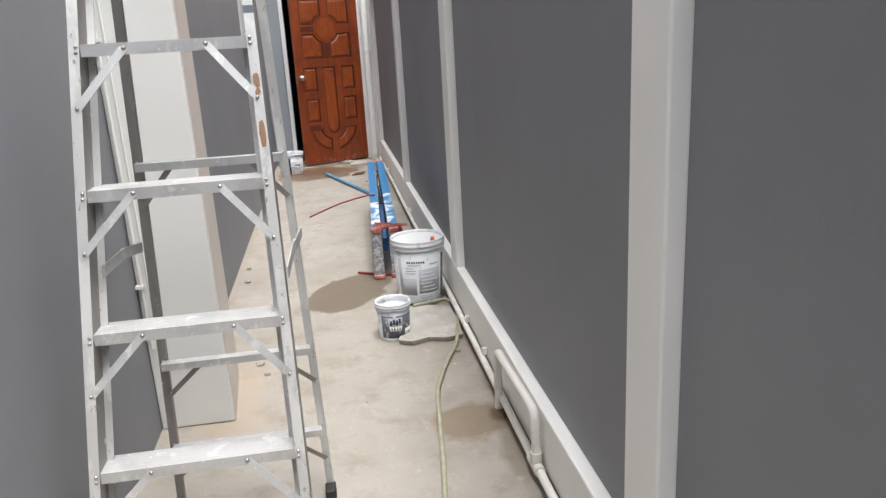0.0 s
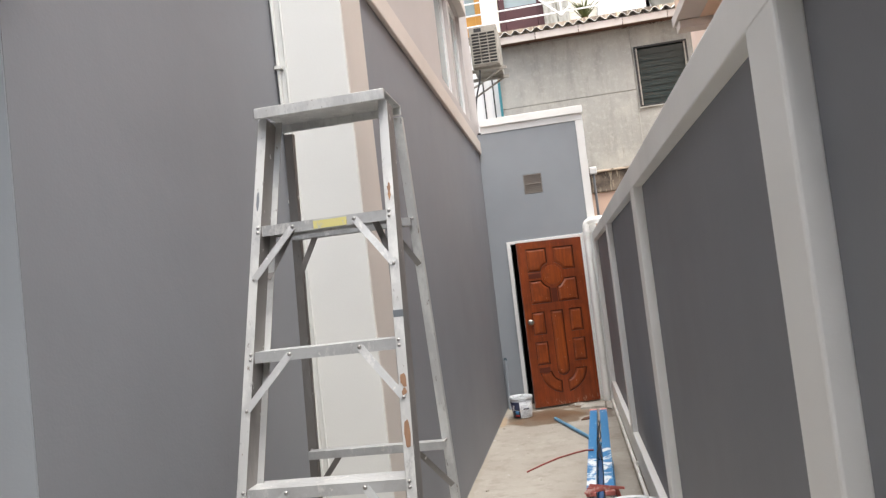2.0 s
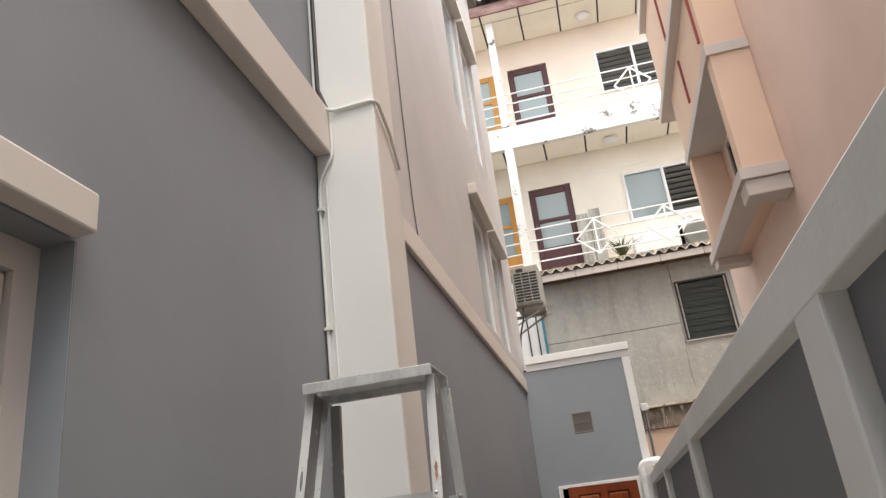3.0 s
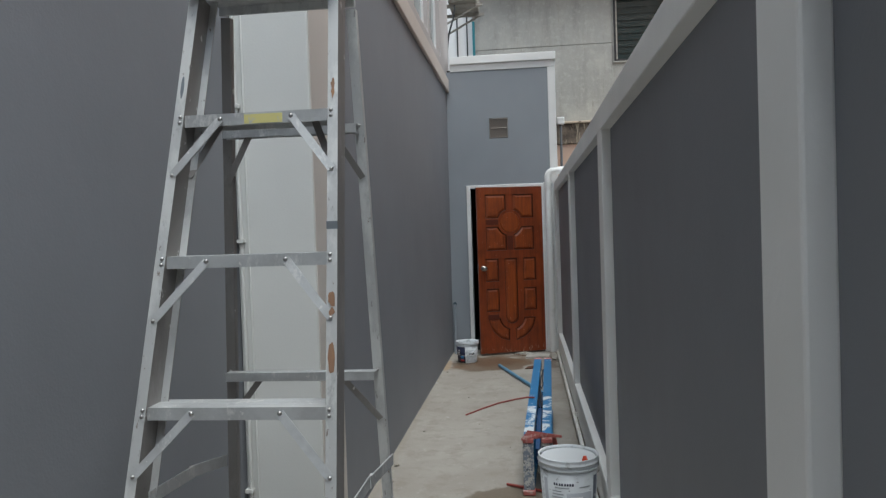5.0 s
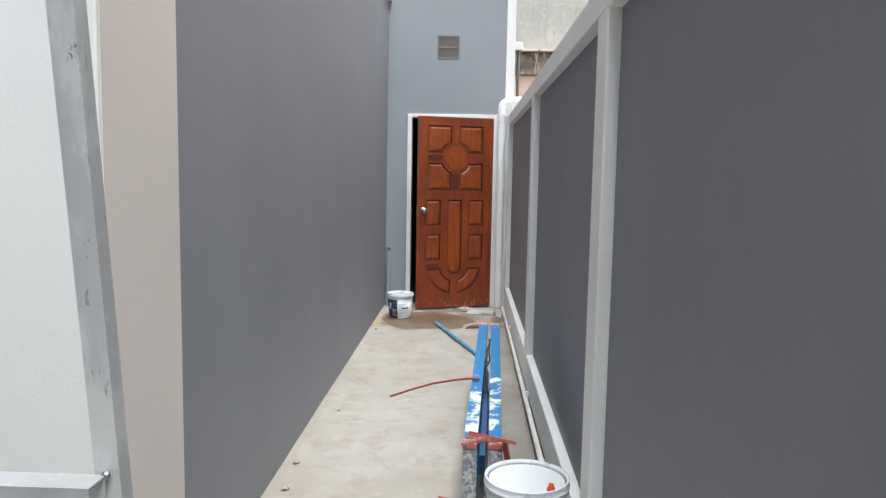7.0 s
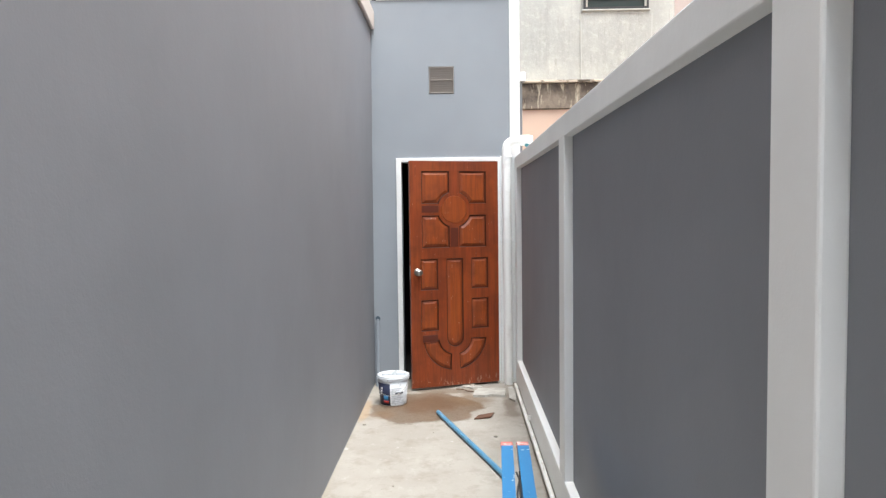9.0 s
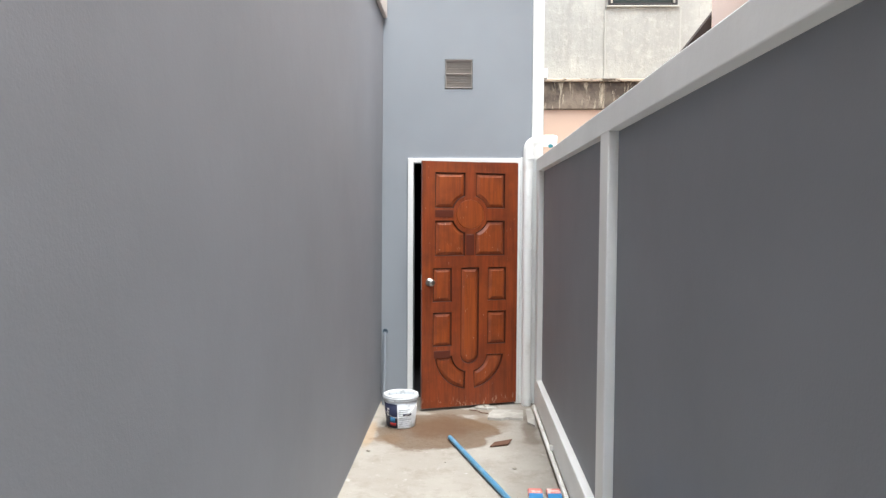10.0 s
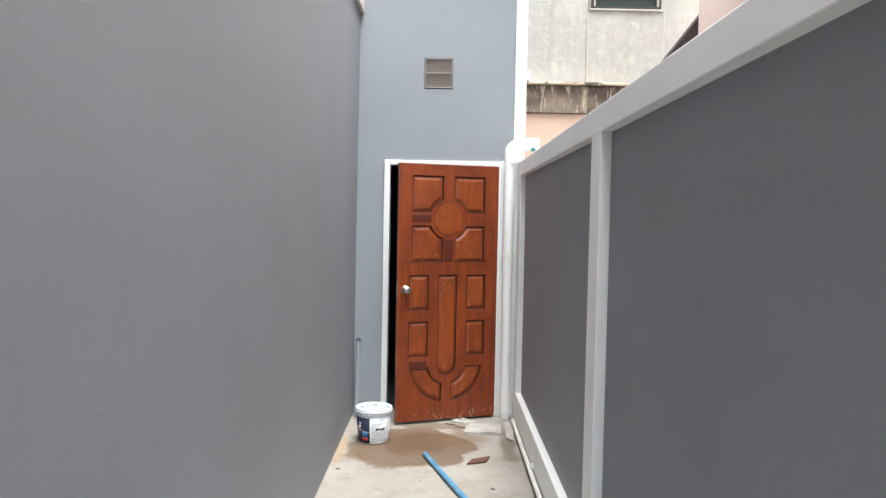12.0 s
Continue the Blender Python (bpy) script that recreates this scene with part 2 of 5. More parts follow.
M["darkpipe"] = mat("weathered_dark_pipe", (0.2, 0.21, 0.22), 0.6)
m = M["teal"] = mat("teal_paint", (0.03, 0.2, 0.24), 0.5)
m = M["bluepipe"] = mat("blue_plastic_pipe", (0.07, 0.22, 0.36), 0.4)
tint(m, ramp(m, noise_tex(m, 10, 5), 0.5, 0.8), (0.2, 0.34, 0.44))
m = M["bluepaint"] = mat("blue_ladder_paint", (0.02, 0.145, 0.32), 0.45)
tint(m, ramp(m, noise_tex(m, 7, 6, 0.7, distort=0.5), 0.6, 0.645), (0.56, 0.6, 0.62))
tint(m, ramp(m, noise_tex(m, 30, 4, 0.7), 0.66, 0.7), (0.7, 0.7, 0.68))
m = M["bluesmear"] = mat("paint_smeared_blue_ladder", (0.02, 0.145, 0.32), 0.5)
tint(m, ramp(m, noise_tex(m, 6.5, 6, 0.75, distort=0.5), 0.49, 0.53), (0.56, 0.6, 0.62))
tint(m, ramp(m, noise_tex(m, 30, 4, 0.7), 0.63, 0.68), (0.7, 0.7, 0.68))
M["bluedark"] = mat("dark_blue_bar_paint", (0.012, 0.055, 0.15), 0.5)
m = M["smeared"] = mat("paint_caked_ladder_end", (0.22, 0.25, 0.3), 0.7)
tint(m, ramp(m, noise_tex(m, 32, 6, 0.75), 0.48, 0.54), (0.56, 0.55, 0.52))
tint(m, ramp(m, noise_tex(m, 45, 5, 0.75), 0.57, 0.62), (0.09, 0.1, 0.11))
bump(m, noise_tex(m, 40, 5), 0.5, 0.004)
m = M["red"] = mat("red_rubber", (0.48, 0.14, 0.12), 0.55)
tint(m, ramp(m, noise_tex(m, 25, 5), 0.5, 0.62), (0.6, 0.42, 0.38))
M["redrod"] = mat("red_rod_paint", (0.26, 0.05, 0.04), 0.5)
M["redplastic"] = mat("red_plastic_spout", (0.6, 0.06, 0.02), 0.4)
m = M["pail"] = mat("white_pail_plastic", (0.67, 0.7, 0.725), 0.38)
tint(m, ramp(m, noise_tex(m, 13, 6, 0.7, local=True), 0.56, 0.64), (0.44, 0.46, 0.47))
tint(m, ramp(m, noise_tex(m, 45, 4, local=True), 0.66, 0.7), (0.35, 0.36, 0.37))
M["print_grey"] = mat("grey_label_print", (0.43, 0.45, 0.49), 0.5)
m = M["print_slate"] = mat("slate_label_print", (0.12, 0.135, 0.17), 0.5)
tint(m, ramp(m, noise_tex(m, 30, 5, local=True), 0.6, 0.68), (0.55, 0.55, 0.55))
M["print_navy"] = mat("navy_label_print", (0.02, 0.025, 0.06), 0.5)
M["print_blue"] = mat("blue_label_print", (0.04, 0.2, 0.42), 0.5)
M["print_red"] = mat("red_label_print", (0.4, 0.04, 0.04), 0.5)
M["print_white"] = mat("white_label_print", (0.75, 0.75, 0.75), 0.5)
M["paint_wet"] = mat("white_paint_inside", (0.6, 0.62, 0.63), 0.45)
m = M["hose"] = mat("dirty_green_hose", (0.29, 0.29, 0.2), 0.5)
tint(m, ramp(m, noise_tex(m, 18, 4), 0.4, 0.7), (0.4, 0.385, 0.29))
m = M["scrapwood"] = mat("dark_scrap_wood", (0.1, 0.045, 0.025), 0.8)
m = M["crumb"] = mat("cement_crumbs", (0.3, 0.27, 0.23), 0.9)
bump(m, noise_tex(m, 90, 4), 0.5, 0.004)
m = M["slab"] = mat("broken_cement_slab", (0.36, 0.345, 0.31), 0.9)
tint(m, ramp(m, noise_tex(m, 9, 6, 0.7), 0.45, 0.7), (0.5, 0.485, 0.45))
bump(m, noise_tex(m, 30, 6, 0.65), 0.5, 0.008)

m = M["wood"] = mat("varnished_red_brown_wood", (0.24, 0.045, 0.0095), 0.36)
tint(m, ramp(m, noise_tex(m, 5, 5, 0.6, stretch=(9, 9, 0.5), local=True, distort=0.6), 0.38, 0.66), (0.14, 0.027, 0.0075))
tint(m, math_node(m, "MULTIPLY", ramp(m, noise_tex(m, 14, 6, 0.7, stretch=(12, 12, 0.6), local=True), 0.55, 0.75), 0.6), (0.3, 0.07, 0.015))
bump(m, noise_tex(m, 18, 5, stretch=(10, 10, 0.5), local=True), 0.12, 0.002)
rough_by(m, noise_tex(m, 6, 4, local=True), 0.3, 0.5)
m = M["wood_light"] = mat("varnished_panel_wood", (0.285, 0.059, 0.0105), 0.36)
tint(m, ramp(m, noise_tex(m, 5, 5, 0.6, stretch=(8, 8, 0.5), local=True, distort=0.6), 0.4, 0.68), (0.175, 0.035, 0.009))
tint(m, math_node(m, "MULTIPLY", ramp(m, noise_tex(m, 12, 6, 0.7, stretch=(12, 12, 0.5), local=True), 0.55, 0.75), 0.7), (0.36, 0.095, 0.018))
rough_by(m, noise_tex(m, 6, 4, local=True), 0.3, 0.5)
for m in (M["wood"], M["wood_light"]):
    tint(m, math_node(m, "MULTIPLY", ramp(m, noise_tex(m, 26, 6, 0.75, stretch=(1, 1, 2.2), local=True), 0.7, 0.74), 0.3), (0.5, 0.26, 0.13))
    tint(m, math_node(m, "MULTIPLY", ramp(m, noise_tex(m, 2.2, 4, 0.6, local=True), 0.5, 0.75), 0.45), (0.34, 0.082, 0.014))
    tint(m, math_node(m, "MULTIPLY", ramp(m, noise_tex(m, 3.1, 5, 0.65, local=True), 0.5, 0.7), 0.65), (0.1, 0.02, 0.006))
    sx = N(m, "ShaderNodeSeparateXYZ")
    link(m, obj_pos(m), sx.inputs[0])
    edge = math_node(m, "MAXIMUM", ramp(m, sx.outputs["X"], -0.02, -0.004), ramp(m, sx.outputs["Z"], 0.015, 0.09, (1, 1, 1), (0, 0, 0)))
    worn = ramp(m, noise_tex(m, 30, 6, 0.75, stretch=(1.6, 1.6, 0.5), local=True), 0.56, 0.6)
    tint(m, math_node(m, "MULTIPLY", math_node(m, "MULTIPLY", edge, worn), 0.75), (0.5, 0.36, 0.26))
    tint(m, math_node(m, "MULTIPLY", ramp(m, noise_tex(m, 55, 3, 0.6, stretch=(1.5, 1.5, 0.4), local=True), 0.7, 0.72), 0.6), (0.6, 0.45, 0.36))
M["wood_dark"] = mat("dark_door_rail_wood", (0.095, 0.019, 0.008), 0.4)
# much darker than the door wood: the shade of the recesses is in this colour
M["groove_shade"] = mat("shaded_groove_wood", (0.065, 0.013, 0.005), 0.45)
M["maroon"] = mat("maroon_door_paint", (0.07, 0.018, 0.02), 0.5)
M["ochre"] = mat("ochre_door_paint", (0.5, 0.24, 0.045), 0.5)
M["glass"] = mat("greenish_window_glass", (0.3, 0.36, 0.36), 0.08)
M["louvre"] = mat("smoky_louvre_glass", (0.1, 0.1, 0.09), 0.15)
M["darkglass"] = mat("dark_louvre_glass", (0.02, 0.032, 0.032), 0.12)
M["steel"] = mat("satin_steel", (0.45, 0.43, 0.4), 0.35, 1.0)
M["whitemetal"] = mat("white_painted_metal", (0.8, 0.8, 0.79), 0.45)
m = M["acgrey"] = mat("weathered_beige_metal", (0.34, 0.32, 0.28), 0.6)
tint(m, ramp(m, noise_tex(m, 8, 5), 0.5, 0.7), (0.2, 0.18, 0.15))
M["fangrey"] = mat("grey_fan_grille", (0.17, 0.17, 0.15), 0.6)
m = M["board"] = mat("weathered_grey_board", (0.46, 0.45, 0.41), 0.85)
tint(m, ramp(m, noise_tex(m, 4, 6, 0.7, stretch=(3, 3, 0.5)), 0.45, 0.62), (0.26, 0.25, 0.22))
M["vent"] = mat("taupe_vent_plastic", (0.3, 0.272, 0.245), 0.55)
m = M["fascia"] = mat("faded_brown_fascia", (0.2, 0.1, 0.09), 0.8)
tint(m, ramp(m, noise_tex(m, 3, 6, 0.7, stretch=(0.6, 2, 2)), 0.45, 0.65), (0.33, 0.22, 0.2))
m = M["rooftile"] = mat("dark_corrugated_roofing", (0.12, 0.1, 0.09), 0.8)
tint(m, noise_tex(m, 4, 5), (0.2, 0.17, 0.15))
m = M["corr"] = mat("weathered_corrugated_sheet", (0.66, 0.64, 0.6), 0.85)
tint(m, ramp(m, noise_tex(m, 5, 6, 0.7), 0.55, 0.68), (0.22, 0.19, 0.16))
M["redframe"] = mat("red_wood_trim", (0.3, 0.05, 0.04), 0.6)
M["awning"] = mat("dark_brown_awning", (0.05, 0.035, 0.03), 0.7)
M["leaf"] = mat("plant_leaf", (0.09, 0.11, 0.03), 0.6)
M["claypot"] = mat("pot_clay", (0.3, 0.16, 0.1), 0.8)


# ---- geometry helpers ----
def box(bm, x0, x1, y0, y1, z0, z1):
    vs = bmesh.ops.create_cube(bm, size=1.0)["verts"]
    for v in vs:
        v.co = Vector((x0 + (v.co.x + .5) * (x1 - x0), y0 + (v.co.y + .5) * (y1 - y0), z0 + (v.co.z + .5) * (z1 - z0)))
    return vs


def boxes(*dims):
    bm = bmesh.new()
    for d in dims:
        box(bm, *d)
    return bm


def bevelled(bm, w=0.004, seg=2):
    bmesh.ops.bevel(bm, geom=bm.edges[:], offset=w, segments=seg, affect="EDGES", profile=0.5)
    return bm


def beam(bm, a, b, w, d, up=(0, 0, 1)):
    """A bar of section w x d from a to b; w lies across, d along the turned up vector."""
    a, b = Vector(a), Vector(b)
    t = (b - a).normalized()
    s = t.cross(Vector(up)).normalized()
    u = s.cross(t)
    vs = []
    for p in (a, b):
        for i, j in ((-1, -1), (1, -1), (1, 1), (-1, 1)):
            vs.append(bm.verts.new(p + s * (i * w / 2) + u * (j * d / 2)))
    for q in ((0, 1, 2, 3), (7, 6, 5, 4), (0, 4, 5, 1), (1, 5, 6, 2), (2, 6, 7, 3), (3, 7, 4, 0)):
        bm.faces.new([vs[i] for i in q])
    return bm


def channel(bm, a, b, w, d, t=0.003, up=(0, 0, 1)):
    """A U-shaped bar from a to b, its web w across and its flanges d deep along the turned up vector."""
    a, b = Vector(a), Vector(b)
    n = (b - a).normalized()
    s = n.cross(Vector(up)).normalized()
    u = s.cross(n) * (1 if d > 0 else -1)
    d, h, i = abs(d), t / 2, w / 2
    prof = ((-i, -h), (i, -h), (i, d), (i - t, d), (i - t, h), (t - i, h), (t - i, d), (-i, d))
    r0, r1 = ([bm.verts.new(p + s * x + u * y) for x, y in prof] for p in (a, b))
    for k in range(8):
        bm.faces.new((r0[k], r0[(k + 1) % 8], r1[(k + 1) % 8], r1[k]))
    for r in (r0, r1):
        for q in ((0, 1, 4, 5), (1, 2, 3, 4), (0, 5, 6, 7)):
            bm.faces.new([r[k] for k in q])
    return bm


def tube(bm, pts, r, seg=10, caps=True):
    pts = [Vector(p) for p in pts]
    rings = []
    prev = None
    for i, p in enumerate(pts):
        t = (pts[min(i + 1, len(pts) - 1)] - pts[max(i - 1, 0)]).normalized()
        if prev is None:
            s = t.orthogonal().normalized()
        else:
            s = (prev - t * prev.dot(t)).normalized()
        prev = s
        u = t.cross(s)
        rings.append([bm.verts.new(p + (s * math.cos(k * math.tau / seg) + u * math.sin(k * math.tau / seg)) * r) for k in range(seg)])
    for a, b in zip(rings, rings[1:]):
        for k in range(seg):
            bm.faces.new((a[k], a[(k + 1) % seg], b[(k + 1) % seg], b[k])).smooth = True
    if caps:
        bm.faces.new([bm.verts.new(v.co) for v in rings[0][::-1]])
        bm.faces.new([bm.verts.new(v.co) for v in rings[-1]])
    return bm


def rounded(pts, r, n=5):
    """Corners of a polyline turned into short bends."""
    pts = [Vector(p) for p in pts]
    out = [pts[0]]
    for a, b, c in zip(pts, pts[1:], pts[2:]):
        p, q = b + (a - b).normalized() * r, b + (c - b).normalized() * r
        out += [(p * (1 - k / n) + b * (k / n)) * (1 - k / n) + (b * (1 - k / n) + q * (k / n)) * (k / n) for k in range(n + 1)]
    return out + [pts[-1]]


def lathe(bm, prof, seg=40, at=(0, 0, 0)):
    rings = [[bm.verts.new((at[0] + r * math.cos(k * math.tau / seg), at[1] + r * math.sin(k * math.tau / seg), at[2] + z)) for k in range(seg)] for r, z in prof]
    for a, b in zip(rings, rings[1:]):
        for k in range(seg):
            bm.faces.new((a[k], a[(k + 1) % seg], b[(k + 1) % seg], b[k])).smooth = True
    bm.faces.new([bm.verts.new(v.co) for v in rings[0][::-1]])
    bm.faces.new([bm.verts.new(v.co) for v in rings[-1]])
    return bm


def wrap(bm, r0, r1, a0, a1, z0, z1, h, off=0.0012, n=14):
    """A curved label patch on a tapering pail: angles in degrees, r0 at z 0 and r1 at z h."""
    def p(a, z, o):
        r = r0 + (r1 - r0) * z / h + o
        return Vector((r * math.cos(radians(a)), r * math.sin(radians(a)), z))
    cols = []
    for k in range(n + 1):
        a = a0 + (a1 - a0) * k / n
        cols.append([bm.verts.new(p(a, z, o)) for z, o in ((z0, -0.002), (z0, off), (z1, off), (z1, -0.002))])
    for c, d in zip(cols, cols[1:]):
        for i in range(3):
            bm.faces.new((c[i], d[i], d[i + 1], c[i + 1])).smooth = i == 1
    return bm


def obj(name, bm, material):
    me = bpy.data.meshes.new(name)
    bmesh.ops.recalc_face_normals(bm, faces=bm.faces[:])
    bm.to_mesh(me)
    bm.free()
    me.materials.append(material)
    return new(name, me)


def part(name, bm, material, parent, label=""):
    ob = obj(name, bm, material)
    ob.parent = parent
    return tagged(ob, label) if label else ob


def thing(name, label, category, at=(0, 0, 0), rz=0, group="", kind=""):
    e = new(name)
    e.empty_display_size = 0.05
    e.matrix_basis = pose(*at, 0, 0, rz)
    return tagged(e, label, category, group, kind)


def structure(name, bm, material, label=""):
    return tagged(obj(name, bm, material), label, kind="structure")


# ---- the structure ----
XL, XN, XR = -0.67, -0.76, 0.602      # the left wall past the column, before it, and the proud face of the boundary wall
YB = -14.0                            # how far the passage goes on behind the start


def sheet(x0, x1, y0, y1, z, nx, ny, wob=0.0):
    bm = bmesh.new()
    g = [[bm.verts.new((x0 + (x1 - x0) * i / nx, y0 + (y1 - y0) * j / ny,
                        z + wob * noise.noise(Vector((x0 + (x1 - x0) * i / nx, y0 + (y1 - y0) * j / ny, 0)) * 2.2))) for j in range(ny + 1)] for i in range(nx + 1)]
    for i in range(nx):
        for j in range(ny):
            bm.faces.new((g[i][j], g[i + 1][j], g[i + 1][j + 1], g[i][j + 1])).smooth = True
    return bm


structure("ground", sheet(-600, 600, -600, 600, -0.06, 2, 2), M["ground"], "bare ground round the buildings")
structure("floor", sheet(-1.2, 0.9, YB, 0.6, 0.0, 42, 290, 0.004), M["concrete"], "pale screeded concrete floor with damp stains, darker wall edges and splashes")

# tall house wall, in front of the column with a side door, then past it
DY0, DY1, DZ = -8.87, -7.943, 2.326
wl = thing("wall_left_near", "tall smooth grey painted house wall", "wall", kind="structure")
part("wall_panel", boxes((XN - 0.2, XN, DY1, -6.3, 0, 9.6)), M["grey"], wl)
part("wall_panel", boxes((XN - 0.2, XN, YB, DY0, 0, 9.6)), M["grey"], wl)
part("wall_panel", boxes((XN - 0.2, XN, DY0, DY1, DZ, 9.6)), M["grey"], wl)

WIN = [(-2.55, -1.6), (-1.45, -0.55)]          # slit windows of the upper storeys, by their hoods
ZW = [(3.5, 4.8), (5.9, 7.75)]
bm = boxes((XL - 0.2, XL, -6.3, 0.4, 0, 3.2))
for v in bm.verts:                              # the wall leans out a little towards its foot
    v.co.x -= 0.005 * (3.2 - v.co.z)
structure("wall_left_far", bm, M["grey"], "smooth grey painted house wall past the column")
bm = bmesh.new()
ys = [-6.3, WIN[0][0], WIN[0][1], WIN[1][0], WIN[1][1], 0.4]
for i, (a, b) in enumerate(zip(ys, ys[1:])):
    if i % 2 == 0:
        box(bm, XL - 0.2, XL, a, b, 3.2, 9.6)
    else:
        for z0, z1 in ((3.2, ZW[0][0]), (ZW[0][1], ZW[1][0]), (ZW[1][1], 9.6)):
            box(bm, XL - 0.2, XL, a, b, z0, z1)
structure("wall_left_upper", bm, M["upper"], "pale grey upper house wall with slit windows")
structure("wall_house_end", boxes((-5.0, XL - 0.2, 0.2, 0.4, 0, 9.6)), M["grey"], "grey end wall of the tall house")
structure("roof_house", boxes((-5.2, XL + 0.12, YB, 0.55, 9.6, 9.75)), M["rooftile"], "dark roof edge of the tall house")
for k, (a, b) in enumerate(WIN):
    for z0, z1 in ZW:
        w = thing("window_1", "narrow white framed window under a cream hood", "window", kind="structure")
        part("window_frame", boxes((XL - 0.09, XL - 0.045, a, a + 0.05, z0, z1), (XL - 0.09, XL - 0.045, b - 0.05, b, z0, z1),
                                   (XL - 0.09, XL - 0.045, a + 0.05, b - 0.05, z1 - 0.05, z1), (XL - 0.09, XL - 0.045, a + 0.05, b - 0.05, z0, z0 + 0.05)), M["whitemetal"], w)
        part("pane", boxes((XL - 0.075, XL - 0.065, a + 0.05, b - 0.05, z0 + 0.05, z1 - 0.05)), M["glass"], w)
        part("hood", bevelled(boxes((XL + 0.001, XL + 0.09, a - 0.05, b + 0.05, z1 + 0.002, z1 + 0.12)), 0.006), M["cream"], w)

def skewed(bm, y0=-6.515, y1=-6.063, dx=-0.037):
    """The column's side is not square to the wall: it draws back towards its far edge."""
    for v in bm.verts:
        if v.co.x > -0.6:
            v.co.x += dx * (v.co.y - y0) / (y1 - y0)
    return bm


structure("column_1", bevelled(skewed(boxes((XN + 0.002, -0.478, -6.515, -6.063, 0, 9.5))), 0.006), M["colwhite"], "white painted column standing out of the house wall")
structure("trim_column_face", bevelled(skewed(boxes((-0.4775, -0.4745, -6.509, -6.068, 0.0, 9.4))), 0.001, 1), M["colcream"], "cream painted side of the column")
structure("ledge_1", bevelled(boxes((XN + 0.001, -0.685, YB, -6.517, 3.25, 3.485)), 0.008), M["cream"], "cream ledge along the house wall")
structure("ledge_2", bevelled(boxes((XL + 0.001, -0.638, -6.06, -0.002, 3.195, 3.36)), 0.008), M["cream"], "cream ledge along the house wall")

# unseen wall added across the passage behind the start, to cut sky light
structure("wall_light_block", boxes((-1.2, 4.4, YB + 1.6, YB + 1.8, 0, 4.6)), M["grey"], "unseen plain grey wall added to block light from behind")

# side door under its hood
sd = thing("door_2", "white framed side door with glass under a cream hood", "door", kind="structure")
part("door_frame", boxes((-0.9, -0.845, DY1 - 0.07, DY1 - 0.001, 0, DZ), (-0.9, -0.845, DY0 + 0.001, DY0 + 0.07, 0, DZ), (-0.9, -0.845, DY0 + 0.07, DY1 - 0.07, DZ - 0.07, DZ - 0.001)), M["cream"], sd)
part("door_stile", bevelled(boxes((-0.893, -0.858, DY1 - 0.17, DY1 - 0.075, 0.01, DZ - 0.075), (-0.893, -0.858, DY0 + 0.075, DY0 + 0.17, 0.01, DZ - 0.075),
                                   (-0.893, -0.858, DY0 + 0.17, DY1 - 0.17, DZ - 0.18, DZ - 0.075), (-0.893, -0.858, DY0 + 0.17, DY1 - 0.17, 0.01, 0.7)), 0.006), M["cream"], sd)
part("pane", boxes((-0.88, -0.872, DY0 + 0.165, DY1 - 0.165, 0.69, DZ - 0.175)), M["glass"], sd)
for z in (0.4, 1.1, 1.86):
    h = bmesh.new()
    tube(h, [(-0.851, DY1 - 0.073, z), (-0.851, DY1 - 0.073, z + 0.12)], 0.009, 8)
    box(h, -0.8575, -0.852, DY1 - 0.1, DY1 - 0.05, z + 0.005, z + 0.115)
    part("hinge", h, M["whitemetal"], sd)
# jamb sheet bluer and paler than the wall: sky light put into its colour
part("skylit_reveal", boxes((-0.958, XN - 0.001, DY1 - 0.0035, DY1 - 0.0005, 0, DZ)), M["grey_end"], sd)
structure("hood_1", bevelled(boxes((XN + 0.001, -0.7, -9.02, -7.955, 2.328, 2.42)), 0.006), M["cream"], "cream hood over the side door")
structure("wall_hall_back", boxes((-2.2, -2.1, -9.5, -7.4, 0, 2.6), (-2.1, -0.97, -9.5, -9.4, 0, 2.6), (-2.1, -0.97, -7.5, -7.4, 0, 2.6), (-2.1, -0.97, -9.4, -7.5, 2.5, 2.6)), M["grey"], "plain walls behind the side door")

# low boundary wall with posts, beam and base standing proud of grey panels
REC = 0.045
POSTS = [(-8.005, -7.835), (-5.57, -5.4), (-3.065, -2.89)]
wr = thing("wall_right", "low boundary wall of dark grey panels framed in white", "wall", kind="structure")
part("panel", boxes((XR + REC, XR + 0.16, YB, 0.0, 0.0, 1.98)), M["grey"], wr)
part("top_beam", bevelled(boxes((XR, XR + 0.2, YB, -0.002, 1.935, 2.04)), 0.004), M["white"], wr)
part("base_beam", bevelled(boxes((XR, XR + REC + 0.002, YB, -0.13, 0.03, 0.24)), 0.007), M["white"], wr)
for a, b in POSTS:
    part("post", bevelled(boxes((XR + 0.001, XR + REC + 0.003, a, b, 0.235, 1.94)), 0.006), M["white"], wr)
part("post", bevelled(boxes((XR + 0.001, XR + REC + 0.003, -0.2, -0.003, 0.0, 1.94)), 0.006), M["white"], wr)

# end wall with the door opening
ew = thing("wall_end", "blue grey painted end wall with white trim", "wall", kind="structure")
FX0, FX1, FZ = -0.415, 0.425, 2.01
for x0, x1, z0, z1 in ((XL - 0.03, FX0, 0, 3.45), (FX1, 0.474, 0, 3.45), (0.474, 0.562, 2.06, 3.45), (FX0, FX1, FZ, 2.619), (FX0, FX1, 2.863, 3.45), (FX0, -0.159, 2.619, 2.863), (0.07, FX1, 2.619, 2.863)):
    part("wall_panel", boxes((x0, x1, 0, 0.14, z0, z1)), M["grey_end"], ew)
